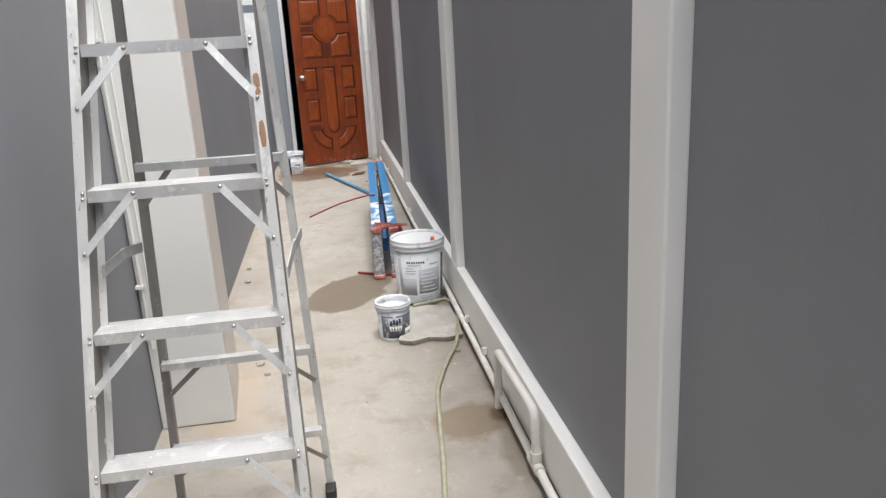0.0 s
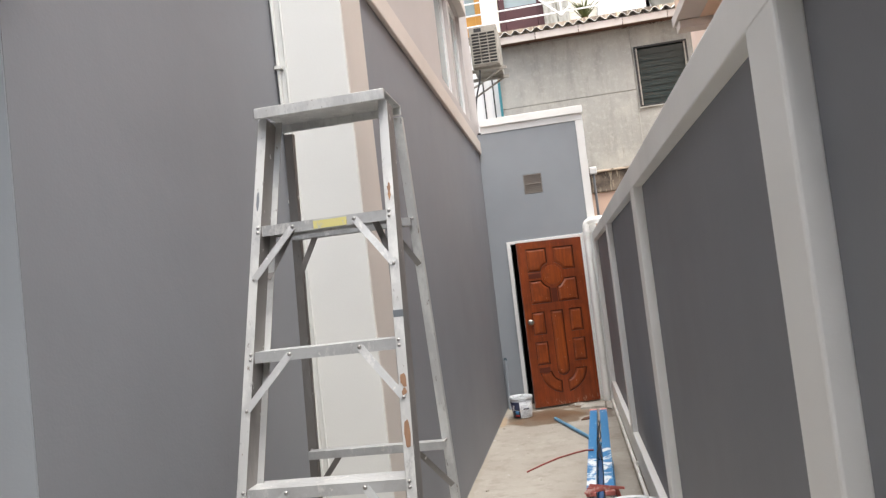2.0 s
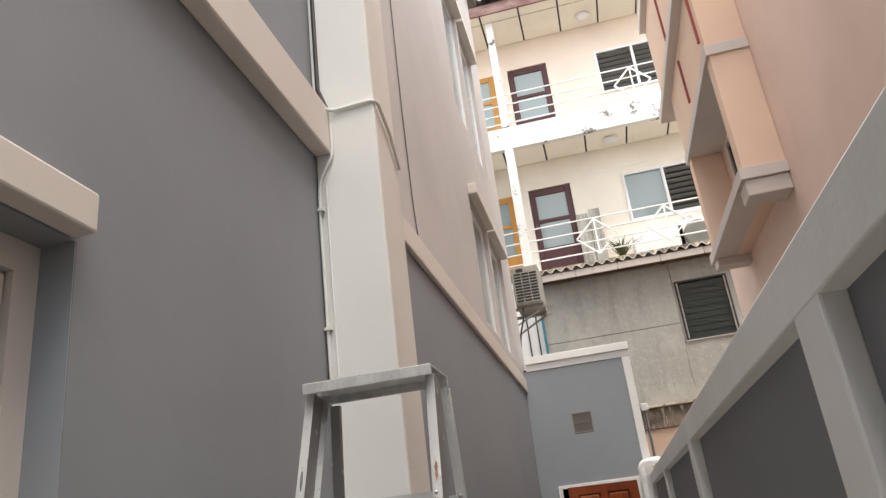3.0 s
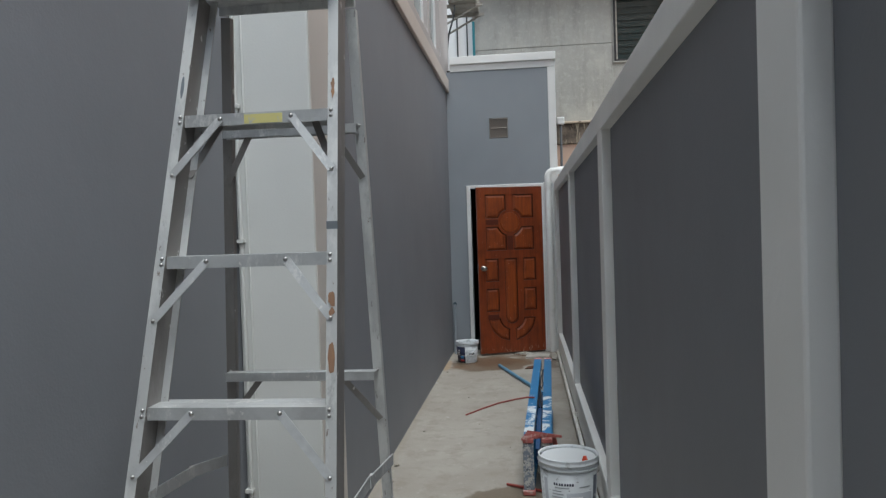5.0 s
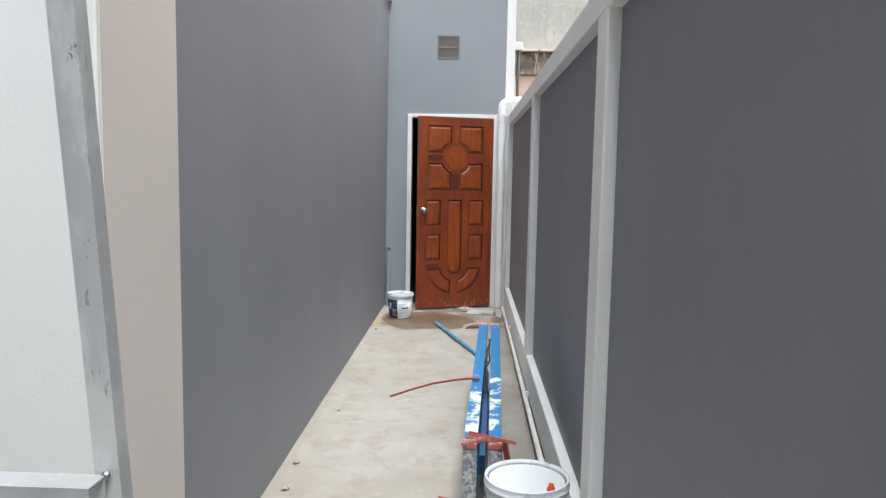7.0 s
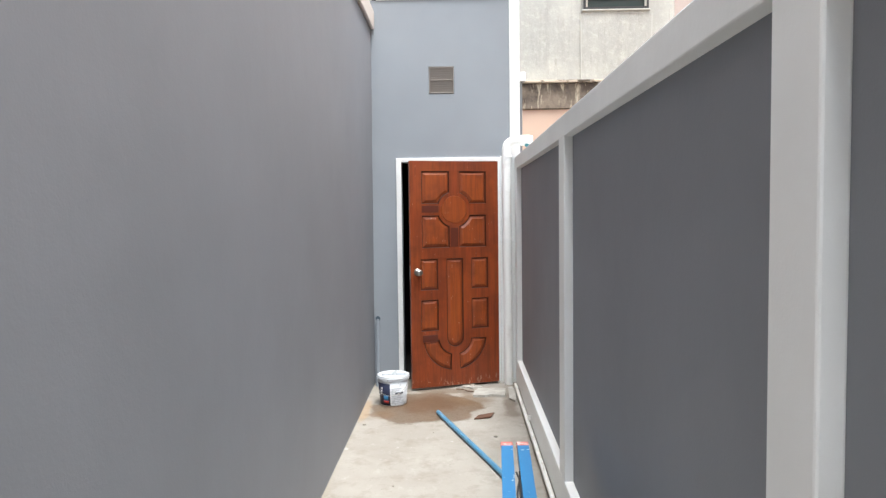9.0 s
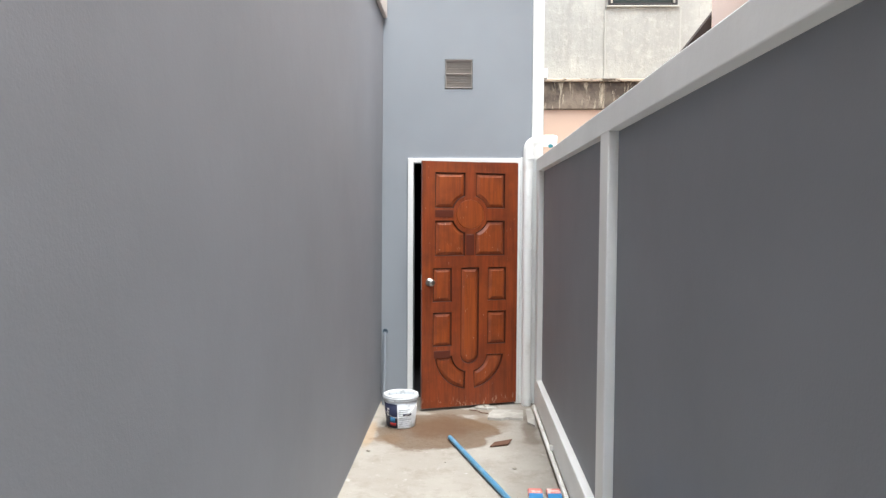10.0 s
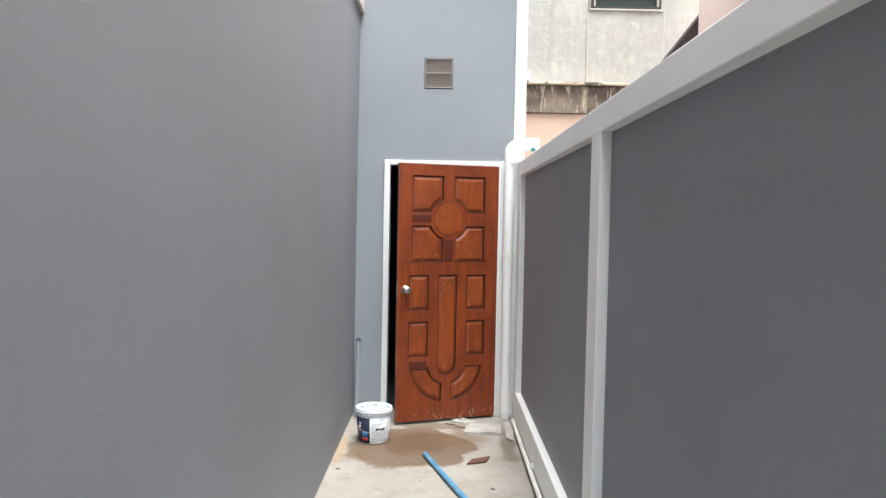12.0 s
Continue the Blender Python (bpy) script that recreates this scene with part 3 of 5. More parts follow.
part("trim", boxes((0.474, 0.562, -0.003, 0.14, 0, 2.059)), M["white"], ew)
part("trim", bevelled(boxes((0.563, 0.655, -0.012, 0.14, 0, 3.449)), 0.005), M["white"], ew)
part("trim", bevelled(boxes((XL + 0.05, 0.655, -0.012, 0.14, 3.45, 3.53)), 0.005), M["white"], ew)
part("cap", bevelled(boxes((XL + 0.05, 0.665, -0.045, 0.2, 3.531, 3.625)), 0.006), M["white"], ew)
structure("annex_room", boxes((XL, XL + 0.02, 0.6, 2.6, 0, 3.4), (0.6, 0.65, 0.14, 2.6, 0, 3.4), (XL, 0.65, 2.5, 2.6, 0, 3.4), (XL, 0.65, 0.14, 2.6, 3.4, 3.5), (XL, XL + 0.02, 0.14, 0.6, 0, 3.4), (XL, 0.65, 0.141, 2.6, 0.005, 0.012)), M["dark"], "dark room behind the wooden door")

# louvred vent in the end wall
v = thing("wall_vent", "small taupe louvred vent set in the end wall", "vent")
part("frame", bevelled(boxes((-0.155, -0.147, -0.006, 0.05, 2.624, 2.858), (0.058, 0.066, -0.006, 0.05, 2.624, 2.858), (-0.147, 0.058, -0.006, 0.05, 2.85, 2.858), (-0.147, 0.058, -0.006, 0.05, 2.624, 2.632),
                       (-0.147, 0.058, -0.006, 0.05, 2.737, 2.745)), 0.002, 1), M["vent"], v)
part("backing", boxes((-0.147, 0.058, 0.03, 0.04, 2.632, 2.85)), M["vent"], v)
for z0 in (2.634, 2.747):
    for k in range(5):
        s = bmesh.new()
        beam(s, (-0.147, 0.012, z0 + 0.01 + k * 0.0205), (0.058, 0.012, z0 + 0.01 + k * 0.0205), 0.003, 0.022, (0, -0.5, 1))
        part("slat", s, M["vent"], v)


# ---- the carved door ----
def offset(loop, d):
    n, out = len(loop), []
    for i in range(n):
        a, b, c = Vector(loop[i - 1]), Vector(loop[i]), Vector(loop[(i + 1) % n])
        e, f = (b - a).normalized(), (c - b).normalized()
        n1, n2 = Vector((-e.y, e.x)), Vector((-f.y, f.x))
        k = (n1 + n2)
        k = k / max(0.35, 1 + n1.dot(n2))
        out.append(b + k * d)
    return out


def arc(cx, cy, r, a0, a1, n=10):
    return [(cx + r * math.cos(radians(a0 + (a1 - a0) * k / n)), cy + r * math.sin(radians(a0 + (a1 - a0) * k / n))) for k in range(n + 1)]


LW, LH, LT = 0.82, 1.985, 0.036
CX = 0.405


def rect(u0, u1, v0, v1):
    return [(u0, v0), (u1, v0), (u1, v1), (u0, v1)]


def door_panels():
    top = lambda t: LH - t + 0.022
    cc = (CX, top(0.445))
    out = []
    for sx, sy in ((-1, 1), (1, 1), (1, -1), (-1, -1)):
        u_in, u_out = CX + sx * 0.045, CX + sx * 0.3
        v_in, v_out = cc[1] + sy * 0.05, cc[1] + sy * 0.335
        r = 0.152
        p0 = (u_in, cc[1] + sy * math.sqrt(r * r - 0.045 ** 2))
        p1 = (CX + sx * math.sqrt(r * r - 0.05 ** 2), v_in)
        a0 = math.degrees(math.atan2(p0[1] - cc[1], p0[0] - cc[0]))
        a1 = math.degrees(math.atan2(p1[1] - cc[1], p1[0] - cc[0]))
        if a1 - a0 > 180:
            a1 -= 360
        if a0 - a1 > 180:
            a1 += 360
        out.append(arc(*cc, r, a0, a1, 8) + [(u_out, v_in), (u_out, v_out), (u_in, v_out)])
    for u0, u1 in ((0.09, 0.25), (0.56, 0.72)):
        for t0, t1 in ((0.875, 1.15), (1.235, 1.51)):
            out.append(rect(u0, u1, top(t1), top(t0)))
    out.append([(CX + 0.078, top(0.875)), (CX - 0.078, top(0.875))] + arc(CX, top(1.585), 0.078, 180, 360, 12))
    c2 = (CX, top(1.575))
    out.append(arc(*c2, 0.295, 184, 262, 12) + arc(*c2, 0.15, 257, 186, 8))
    out.append(arc(*c2, 0.295, 278, 356, 12) + arc(*c2, 0.15, 354, 283, 8))
    for i, l in enumerate(out):
        area = sum(a[0] * b[1] - b[0] * a[1] for a, b in zip(l, l[1:] + l[:1]))
        out[i] = l if area > 0 else l[::-1]
    return out


d1 = thing("door_1", "carved red brown wooden door standing slightly open", "door", at=(0.438, -0.004, 0.022), kind="structure")
d1.matrix_basis = pose(0.438, -0.004, 0.022, 0, 0, 19.5)
panels = door_panels()
disc = arc(CX, LH - 0.423, 0.122, 0, 345, 23)
bm = bmesh.new()
loops = [[(0, 0), (LW, 0), (LW, LH), (0, LH)]] + panels + [disc]


def P(p, y):
    return (p[0] - LW, y, p[1])


edges = []
rings = []
for l in loops:
    vs = [bm.verts.new(P(p, -LT)) for p in l]
    rings.append(vs)
    edges += [bm.edges.new((a, b)) for a, b in zip(vs, vs[1:] + vs[:1])]
bmesh.ops.triangle_fill(bm, use_beauty=True, use_dissolve=False, edges=edges)
back = [bm.verts.new(P(p, 0)) for p in loops[0]]
bm.faces.new(back)
for i in range(4):
    bm.faces.new((rings[0][i], rings[0][(i + 1) % 4], back[(i + 1) % 4], back[i]))
leaf = part("leaf", bm, M["wood"], d1)
for k, l in enumerate(panels + [disc]):
    p = bmesh.new()
    steps = ((0, -LT), (0.004, -LT + 0.012), (0.011, -LT + 0.013), (0.034, -LT + 0.002)) if k < len(panels) else ((0, -LT), (0.0015, -LT + 0.003), (0.005, -LT - 0.002))
    prev = None
    for d, y in steps:
        vs = [p.verts.new(P(q, y)) for q in (offset(l, d) if d else [Vector(q) for q in l])]
        if prev:
            for i in range(len(vs)):
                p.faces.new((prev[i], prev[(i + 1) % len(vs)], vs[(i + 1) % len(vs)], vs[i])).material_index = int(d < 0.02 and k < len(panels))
        prev = vs
    bmesh.ops.triangle_fill(p, use_beauty=True, use_dissolve=False, edges=[p.edges.get((a, b)) for a, b in zip(prev, prev[1:] + prev[:1])])
    part("carved_panel", p, M["wood_light"], d1).data.materials.append(M["groove_shade"])
for t0, t1, u0, u1 in ((0.41, 0.47, 0.105, 0.26), (1.545, 1.605, 0.1, 0.24), (0.605, 0.775, CX - 0.035, CX + 0.035)):
    part("dark_rail", bevelled(boxes((u0 - LW, u1 - LW, -LT - 0.0015, -LT + 0.006, LH - t1 + 0.022, LH - t0 + 0.022)), 0.001, 1), M["wood_dark"], d1, "darker stained rail")
kn = bmesh.new()
lathe(kn, [(0.033, 0), (0.033, 0.004), (0.012, 0.008), (0.011, 0.03), (0.02, 0.038), (0.028, 0.05), (0.028, 0.062), (0.02, 0.07), (0.006, 0.0715)], 28)
bmesh.ops.rotate(kn, verts=kn.verts, cent=(0, 0, 0), matrix=Matrix.Rotation(radians(90), 3, "X"))
bmesh.ops.translate(kn, verts=kn.verts, vec=(0.062 - LW, -LT, 1.02))
part("door_knob", kn, M["steel"], d1, "round satin steel knob")
part("latch_plate", boxes((-LW - 0.0012, -LW + 0.0005, -LT + 0.006, -0.006, 0.96, 1.08)), M["steel"], d1)
df = thing("door_frame_1", "white painted wooden door frame with worn edges", "door frame", kind="structure")
part("jamb", bevelled(boxes((-0.462, FX0 - 0.001, -0.018, 0.1, 0, 2.049)), 0.004), M["white"], df)
part("jamb", bevelled(boxes((FX1 + 0.014, 0.472, -0.018, 0.1, 0, 2.049)), 0.004), M["white"], df)
part("head", bevelled(boxes((FX0, FX1 + 0.013, -0.018, 0.1, 2.011, 2.049)), 0.004), M["white"], df)


# ---- aluminium step ladder by the column ----
def fy(z):
    return -7.836 + 0.2017 * z


def ry(z):
    return -7.105 - 0.09 * z


def lx(z, s, rear=False):
    """Where a stile stands across the passage at a height; s is -1 or 1. The ladder leans a little to one side."""
    if rear:
        return -0.577 + 0.062 * z if s < 0 else -0.102 - 0.021 * z
    return -0.6185 + 0.0767 * z if s < 0 else -0.1235 - 0.012 * z


lad = thing("step_ladder", "tall paint spattered aluminium step ladder standing open on the concrete floor", "ladder", at=(-0.37, -7.45, 0))
LO = Vector((-0.37, -7.45, 0))


def lp(x, y, z):
    return Vector((x, y, z)) - LO


ZT = 2.035


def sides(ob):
    """The side webs of a stile take the smeared metal, darkened to stand for shade."""
    ob.data.materials.append(M["alu_shaded"])
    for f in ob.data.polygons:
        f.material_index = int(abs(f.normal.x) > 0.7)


for s in (-1, 1):
    bm = bmesh.new()
    channel(bm, lp(lx(0.0, s), fy(0.0), 0.0), lp(lx(ZT, s), fy(ZT), ZT), 0.022, 0.058, 0.003, up=(0, 1, 0))
    beam(bm, lp(lx(0.0, s) - s * 0.01, fy(0.0) + 0.0595, 0.0), lp(lx(ZT, s) - s * 0.01, fy(ZT) + 0.0595, ZT), 0.034, 0.003, up=(0, 1, 0))
    st = part("front_stile", bm, M["alu_stile"], lad)
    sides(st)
    for k, (z, h, w) in enumerate(((1.247, 0.06, 0.014), (1.362, 0.026, 0.014), (1.336, 0.02, 0.011), (1.8, 0.04, 0.008)) if s > 0 else ((1.82, 0.05, 0.007),)):
        sp = bmesh.new()
        ring = []
        for j in range(14):
            a = j * math.tau / 14
            q = 1 + (0.3 if k == 0 else 0.8) * noise.noise(Vector((j * 1.7, k * 3.1, s)))
            ring.append((w * 0.5 * q * math.cos(a), h * 0.5 * q * math.sin(a)))
        f = [sp.verts.new(lp(lx(z + b, s) + a, fy(z + b) - 0.0032, z + b)) for a, b in ring]
        g = [sp.verts.new(v.co + Vector((0, 0.003, 0))) for v in f]
        sp.faces.new(f)
        for j in range(14):
            sp.faces.new((f[j], f[(j + 1) % 14], g[(j + 1) % 14], g[j]))
        part("paint_splash", sp, M["brownpaint"] if s > 0 else M["greypaint"], st, "dried paint splash")
    if s > 0:
        sp = bmesh.new()
        box(sp, *(lambda p: (p.x - 0.0115, p.x + 0.0115, p.y - 0.0035, p.y - 0.001, p.z - 0.008, p.z + 0.008))(lp(lx(1.51, s), fy(1.51), 1.51)))
        part("paint_splash", sp, M["greypaint"], st, "grey paint band")
    ft = bmesh.new()
    a, b = lp(lx(0.0, s), fy(0.0) + 0.035, 0.002), lp(lx(0.05, s), fy(0.05) + 0.035, 0.05)
    beam(ft, a, b, 0.04, 0.085, up=(0, 1, 0))
    part("foot", bevelled(ft, 0.004, 1), M["black"], lad, "black rubber foot")

for s in (-1, 1):
    bm = bmesh.new()
    channel(bm, lp(lx(0.0, s, True), ry(0), 0.0), lp(lx(2.02, s, True), ry(2.02), 2.02), 0.023, 0.019, 0.003, up=(0, 1, 0))
    # the left one takes the shade-darkened metal
    part("rear_stile", bm, M["alu_stile"] if s > 0 else M["alu_shaded"], lad)
    ft = bmesh.new()
    beam(ft, lp(lx(0.0, s, True), ry(0) - 0.018, 0.002), lp(lx(0.045, s, True), ry(0.045) - 0.018, 0.045), 0.034, 0.05, up=(0, 1, 0))
    part("foot", bevelled(ft, 0.004, 1), M["black"], lad, "black rubber foot")


def rivet(p, parent, r=0.0042):
    bm = bmesh.new()
    lathe(bm, [(r, 0), (r * 0.9, 0.002), (r * 0.55, 0.0036), (r * 0.15, 0.004)], 12)
    bmesh.ops.rotate(bm, verts=bm.verts, cent=(0, 0, 0), matrix=Matrix.Rotation(radians(90), 3, "X"))
    bmesh.ops.translate(bm, verts=bm.verts, vec=p)
    part("rivet", bm, M["rivet"], parent)


STEPS = [0.243, 0.545, 0.848, 1.153, 1.455, 1.757]
for i, z in enumerate(STEPS):
    bm = bmesh.new()
    x0, x1 = lx(z, -1) + 0.01, lx(z, 1) - 0.01
    y0 = fy(z)
    channel(bm, lp(x0, y0 + 0.0405, z - 0.0015), lp(x1, y0 + 0.0405, z - 0.0015), 0.075, -0.024, 0.003)
    st = part("step", bm, M["alu"], lad)
    for k in range(5):
        part("tread_rib", boxes((x0 - LO.x, x1 - LO.x, y0 + 0.012 + k * 0.014 - LO.y, y0 + 0.015 + k * 0.014 - LO.y, z - 0.0005, z + 0.0003)), M["alu"], st)
    for s in (-1, 1):
        for dz in (-0.004, -0.016):
            rivet(lp(lx(z + dz, s) - s * 0.004, fy(z + dz) - 0.0015, z + dz), st)
    if i == 5:
        part("sticker", boxes((-0.34 - LO.x, -0.256 - LO.x, y0 + 0.0018 - LO.y, y0 + 0.003 - LO.y, z - 0.0235, z - 0.004)), M["sticker"], st, "worn yellow sticker")
    # diagonal braces below the step
    for s in (-1, 1):
        xa = (x0 + x1) / 2 + s * (x1 - x0) * 0.245
        zb = z - 0.13
        br = bmesh.new()
        a, b = lp(xa, y0 + 0.0005, z - 0.0115), lp(lx(zb, s) - s * 0.002, fy(zb) - 0.0015, zb)
        beam(br, a, b, 0.0025, 0.017, up=(1, 0, 0))
        bo = part("brace", br, M["alu"], lad)
        rivet(a + Vector((0, -0.0012, 0)), bo, 0.005)
        rivet(b + Vector((0, -0.0012, 0)), bo)
        if i == 5:
            rb = bmesh.new()
            beam(rb, lp(xa + s * 0.03, y0 + 0.076, z - 0.012), lp(lx(zb, s) - s * 0.012, fy(zb) + 0.0565, zb), 0.0025, 0.016, up=(1, 0, 0))
            part("brace", rb, M["alu_shaded"], lad)

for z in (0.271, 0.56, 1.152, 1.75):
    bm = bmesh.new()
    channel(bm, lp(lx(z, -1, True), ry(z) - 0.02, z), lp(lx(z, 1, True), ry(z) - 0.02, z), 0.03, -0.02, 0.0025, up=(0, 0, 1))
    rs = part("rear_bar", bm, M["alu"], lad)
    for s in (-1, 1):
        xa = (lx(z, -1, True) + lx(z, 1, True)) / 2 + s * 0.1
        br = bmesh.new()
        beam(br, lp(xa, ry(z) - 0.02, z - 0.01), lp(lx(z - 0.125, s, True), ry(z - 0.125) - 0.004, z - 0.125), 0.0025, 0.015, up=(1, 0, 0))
        part("brace", br, M["alu_shaded"], lad)
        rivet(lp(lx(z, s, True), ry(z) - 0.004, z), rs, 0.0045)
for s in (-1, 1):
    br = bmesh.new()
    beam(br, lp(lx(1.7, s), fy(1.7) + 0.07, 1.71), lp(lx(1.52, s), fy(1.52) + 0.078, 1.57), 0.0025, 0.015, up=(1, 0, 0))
    part("brace", br, M["alu_shaded"], lad)

# folding spreaders, half way up, each of two links
for s in (-1, 1):
    a, c = (lp(-0.518, -7.61, 0.972), lp(-0.532, -7.19, 0.918)) if s < 0 else (lp(-0.118, -7.62, 0.933), lp(-0.104, -7.185, 0.92))
    b = (a + c) / 2 + Vector((0, 0, 0.012))
    bm = bmesh.new()
    beam(bm, a, b + (b - a).normalized() * 0.012, 0.003, 0.027)
    part("spreader", bm, M["alu"], lad)
    bm = bmesh.new()
    off = Vector((s * 0.0035, 0, 0))
    beam(bm, b + off - (c - b).normalized() * 0.012, c + off, 0.003, 0.027)
    part("spreader", bm, M["alu"], lad)
cap = bmesh.new()
x0, x1 = lx(2.0, -1) - 0.004 - LO.x, lx(2.0, 1) + 0.014 - LO.x
y0, y1 = -7.465 - LO.y, -7.28 - LO.y
channel(cap, (x0, (y0 + y1) / 2, 2.05), (x1, (y0 + y1) / 2, 2.05), y1 - y0, -0.024, 0.006)
part("top_cap", bevelled(cap, 0.0015, 1), M["alu_stile"], lad)


# ---- paint pails ----
def pail(name, label, cat, at, r0, r1, h, rz, inside=True, depth=0.06):
    t = thing(name, label, cat, at=at, rz=rz)
    bm = bmesh.new()
    w = 0.004
    prof = [(r0 * 0.9, 0.004), (r0, 0.0), (r0 + 0.001, 0.006), (r1 - (r1 - r0) * 0.14, h * 0.86)]
    lathe(bm, prof + [(r1 - (r1 - r0) * 0.14 - w, h * 0.86)] + [(r0 - w, 0.012), (r0 * 0.2, 0.012)])
    body = part("body", bm, M["pail"], t)
    rim = bmesh.new()
    ra = r1 - (r1 - r0) * 0.13
    lathe_ring(rim, [(ra - 0.003, h * 0.845), (ra + 0.006, h * 0.85), (ra + 0.007, h * 0.865), (ra + 0.001, h * 0.87), (ra + 0.003, h * 0.915), (r1 + 0.006, h * 0.92), (r1 + 0.007, h * 0.935), (r1 + 0.001, h * 0.94),
                     (r1 + 0.003, h * 0.985), (r1 + 0.004, h), (r1 - 0.004, h), (r1 - 0.006, h * 0.97), (ra - 0.006, h * 0.86)])
    part("rim", rim, M["pail"], t)
    pt = bmesh.new()
    lathe(pt, [(r1 - 0.012, h - depth), (r1 - 0.05, h - depth + 0.0005), (0.01, h - depth + 0.001)])
    part("paint", pt, M["paint_wet"], t, "white paint residue")
    return t, body


def lathe_ring(bm, prof, seg=40):
    rings = [[bm.verts.new((r * math.cos(k * math.tau / seg), r * math.sin(k * math.tau / seg), z)) for k in range(seg)] for r, z in prof]
    for a, b in zip(rings, rings[1:] + rings[:1]):
        for k in range(seg):
            bm.faces.new((a[k], a[(k + 1) % seg], b[(k + 1) % seg], b[k])).smooth = True
    return bm


def bail(t, r, z, drop, side, rr=0.0022):
    """A wire handle that hangs down on one side."""
    bm = bmesh.new()
    pts = []
    for k in range(19):
        a = math.pi * k / 18
        pts.append((r * math.cos(a), side * (r * 0.32 * math.sin(a) + 0.0) + side * math.sqrt(max(0, 1 - math.cos(a) ** 2)) * r * 0.72, z - drop * math.sin(a)))
    tube(bm, pts, rr, 6)
    part("handle", bm, M["steel"], t, "thin wire handle")


# large pail by the boundary wall; the camera's side is at -90 degrees
b1, body = pail("paint_bucket", "large white plastic paint bucket with worn grey print, red spout", "bucket", (0.424, -5.35, 0.022), 0.123, 0.145, 0.355, 0, depth=0.014)
R0, R1, HH = 0.123, 0.1419, 0.305
for a0, a1, z0, z1, c in ((-98, -42, 0.06, 0.2, "print_grey"), (-36, -22, 0.02, 0.27, "print_slate"), (-140, -104, 0.05, 0.15, "print_grey"), (-150, -140, 0.03, 0.26, "print_grey")):
    part("label_print", wrap(bmesh.new(), R0, R1, a0, a1, z0, z1, HH), M[c], body, "worn grey print")
for k in range(6):
    part("print_bar", wrap(bmesh.new(), R0, R1, -94 + 4 * (k % 2), -50 - 7 * (k % 3), 0.075 + k * 0.02, 0.08 + k * 0.02, HH, 0.002), M["print_white"], body)
for k, a in enumerate((-124, -119, -113, -108, -102, -97, -92, -87)):
    part("print_bar", wrap(bmesh.new(), R0, R1, a, a + 3.4, 0.235, 0.247, HH, 0.0014, 3), M["print_navy"], body)
for k, (z, a0, a1) in enumerate(((0.222, -122, -92), (0.205, -128, -108), (0.19, -128, -104), (0.175, -130, -106), (0.045, -96, -60), (0.035, -96, -66), (0.225, -72, -48))):
    part("print_bar", wrap(bmesh.new(), R0, R1, a0, a1, z, z + 0.005, HH, 0.0014, 6), M["print_grey"], body)
sp = bmesh.new()
lathe(sp, [(0.014, 0), (0.014, 0.012), (0.01, 0.015), (0.009, 0.026), (0.003, 0.027)], 14, (0.075, -0.09, 0.34))
part("spout", sp, M["redplastic"], b1, "red plastic spout")
bail(b1, 0.149, 0.27, 0.1, 1)

# small pail on the cement slab's edge
b2, body = pail("paint_can", "small white plastic paint pail with a slate blue label", "bucket", (0.229, -5.835, 0.002), 0.074, 0.085, 0.19, 8, depth=0.05)
R0, R1, HH = 0.074, 0.0835, 0.163
part("label_print", wrap(bmesh.new(), R0, R1, -150, -20, 0.018, 0.135, HH, 0.001, 24), M["print_slate"], body, "slate blue label")
part("label_print", wrap(bmesh.new(), R0, R1, -62, -28, 0.02, 0.06, HH, 0.0022), M["print_white"], body, "white label field")
part("label_print", wrap(bmesh.new(), R0, R1, -122, -72, 0.07, 0.125, HH, 0.0022), M["print_grey"], body, "pale label field")
for k, a in enumerate((-118, -109, -99, -90, -81)):
    part("print_bar", wrap(bmesh.new(), R0, R1, a, a + 6.5, 0.055, 0.08, HH, 0.0032, 4), M["print_white"], body)
for k, (a, z) in enumerate(((-116, 0.085), (-106, 0.092), (-96, 0.088), (-86, 0.094))):
    part("print_bar", wrap(bmesh.new(), R0, R1, a, a + 8, z, z + 0.026, HH, 0.0032, 4), M["print_navy"], body)

# white pail by the end door
b3, body = pail("paint_pail", "white plastic paint pail with a dark picture label beside the door", "bucket", (-0.456, -0.69, 0.003), 0.105, 0.128, 0.24, -8, depth=0.16)
R0, R1, HH = 0.105, 0.125, 0.206
part("label_print", wrap(bmesh.new(), R0, R1, -172, -90, 0.004, 0.185, HH, 0.001), M["print_navy"], body, "dark blue picture label")
part("label_print", wrap(bmesh.new(), R0, R1, -120, -99, 0.045, 0.085, HH, 0.0022), M["print_blue"], body)
part("label_print", wrap(bmesh.new(), R0, R1, -122, -96, 0.022, 0.043, HH, 0.0022), M["print_red"], body)
for k in range(3):
    part("print_bar", wrap(bmesh.new(), R0, R1, -140 + k * 3, -128 + k * 3, 0.09 + k * 0.022, 0.106 + k * 0.022, HH, 0.0022, 4), M["print_white"], body)
for k in range(9):
    part("print_bar", wrap(bmesh.new(), R0, R1, -85, -34 - 9 * ((k * 5) % 3), 0.02 + k * 0.015, 0.0255 + k * 0.015, HH, 0.0012, 8), M["print_grey"], body)
part("print_bar", wrap(bmesh.new(), R0, R1, -70, -36, 0.098, 0.112, HH, 0.0025, 8), M["print_navy"], body)
bail(b3, 0.128, 0.19, 0.1, -1)

# ---- blue folding ladder on its side ----
bl = thing("blue_ladder", "folded blue painted metal ladder caked with paint, lying on its side", "ladder", at=(0.26, -4.9, 0))
BO = Vector((0.26, -4.9, 0))
YN, YF = -4.9, -3.17


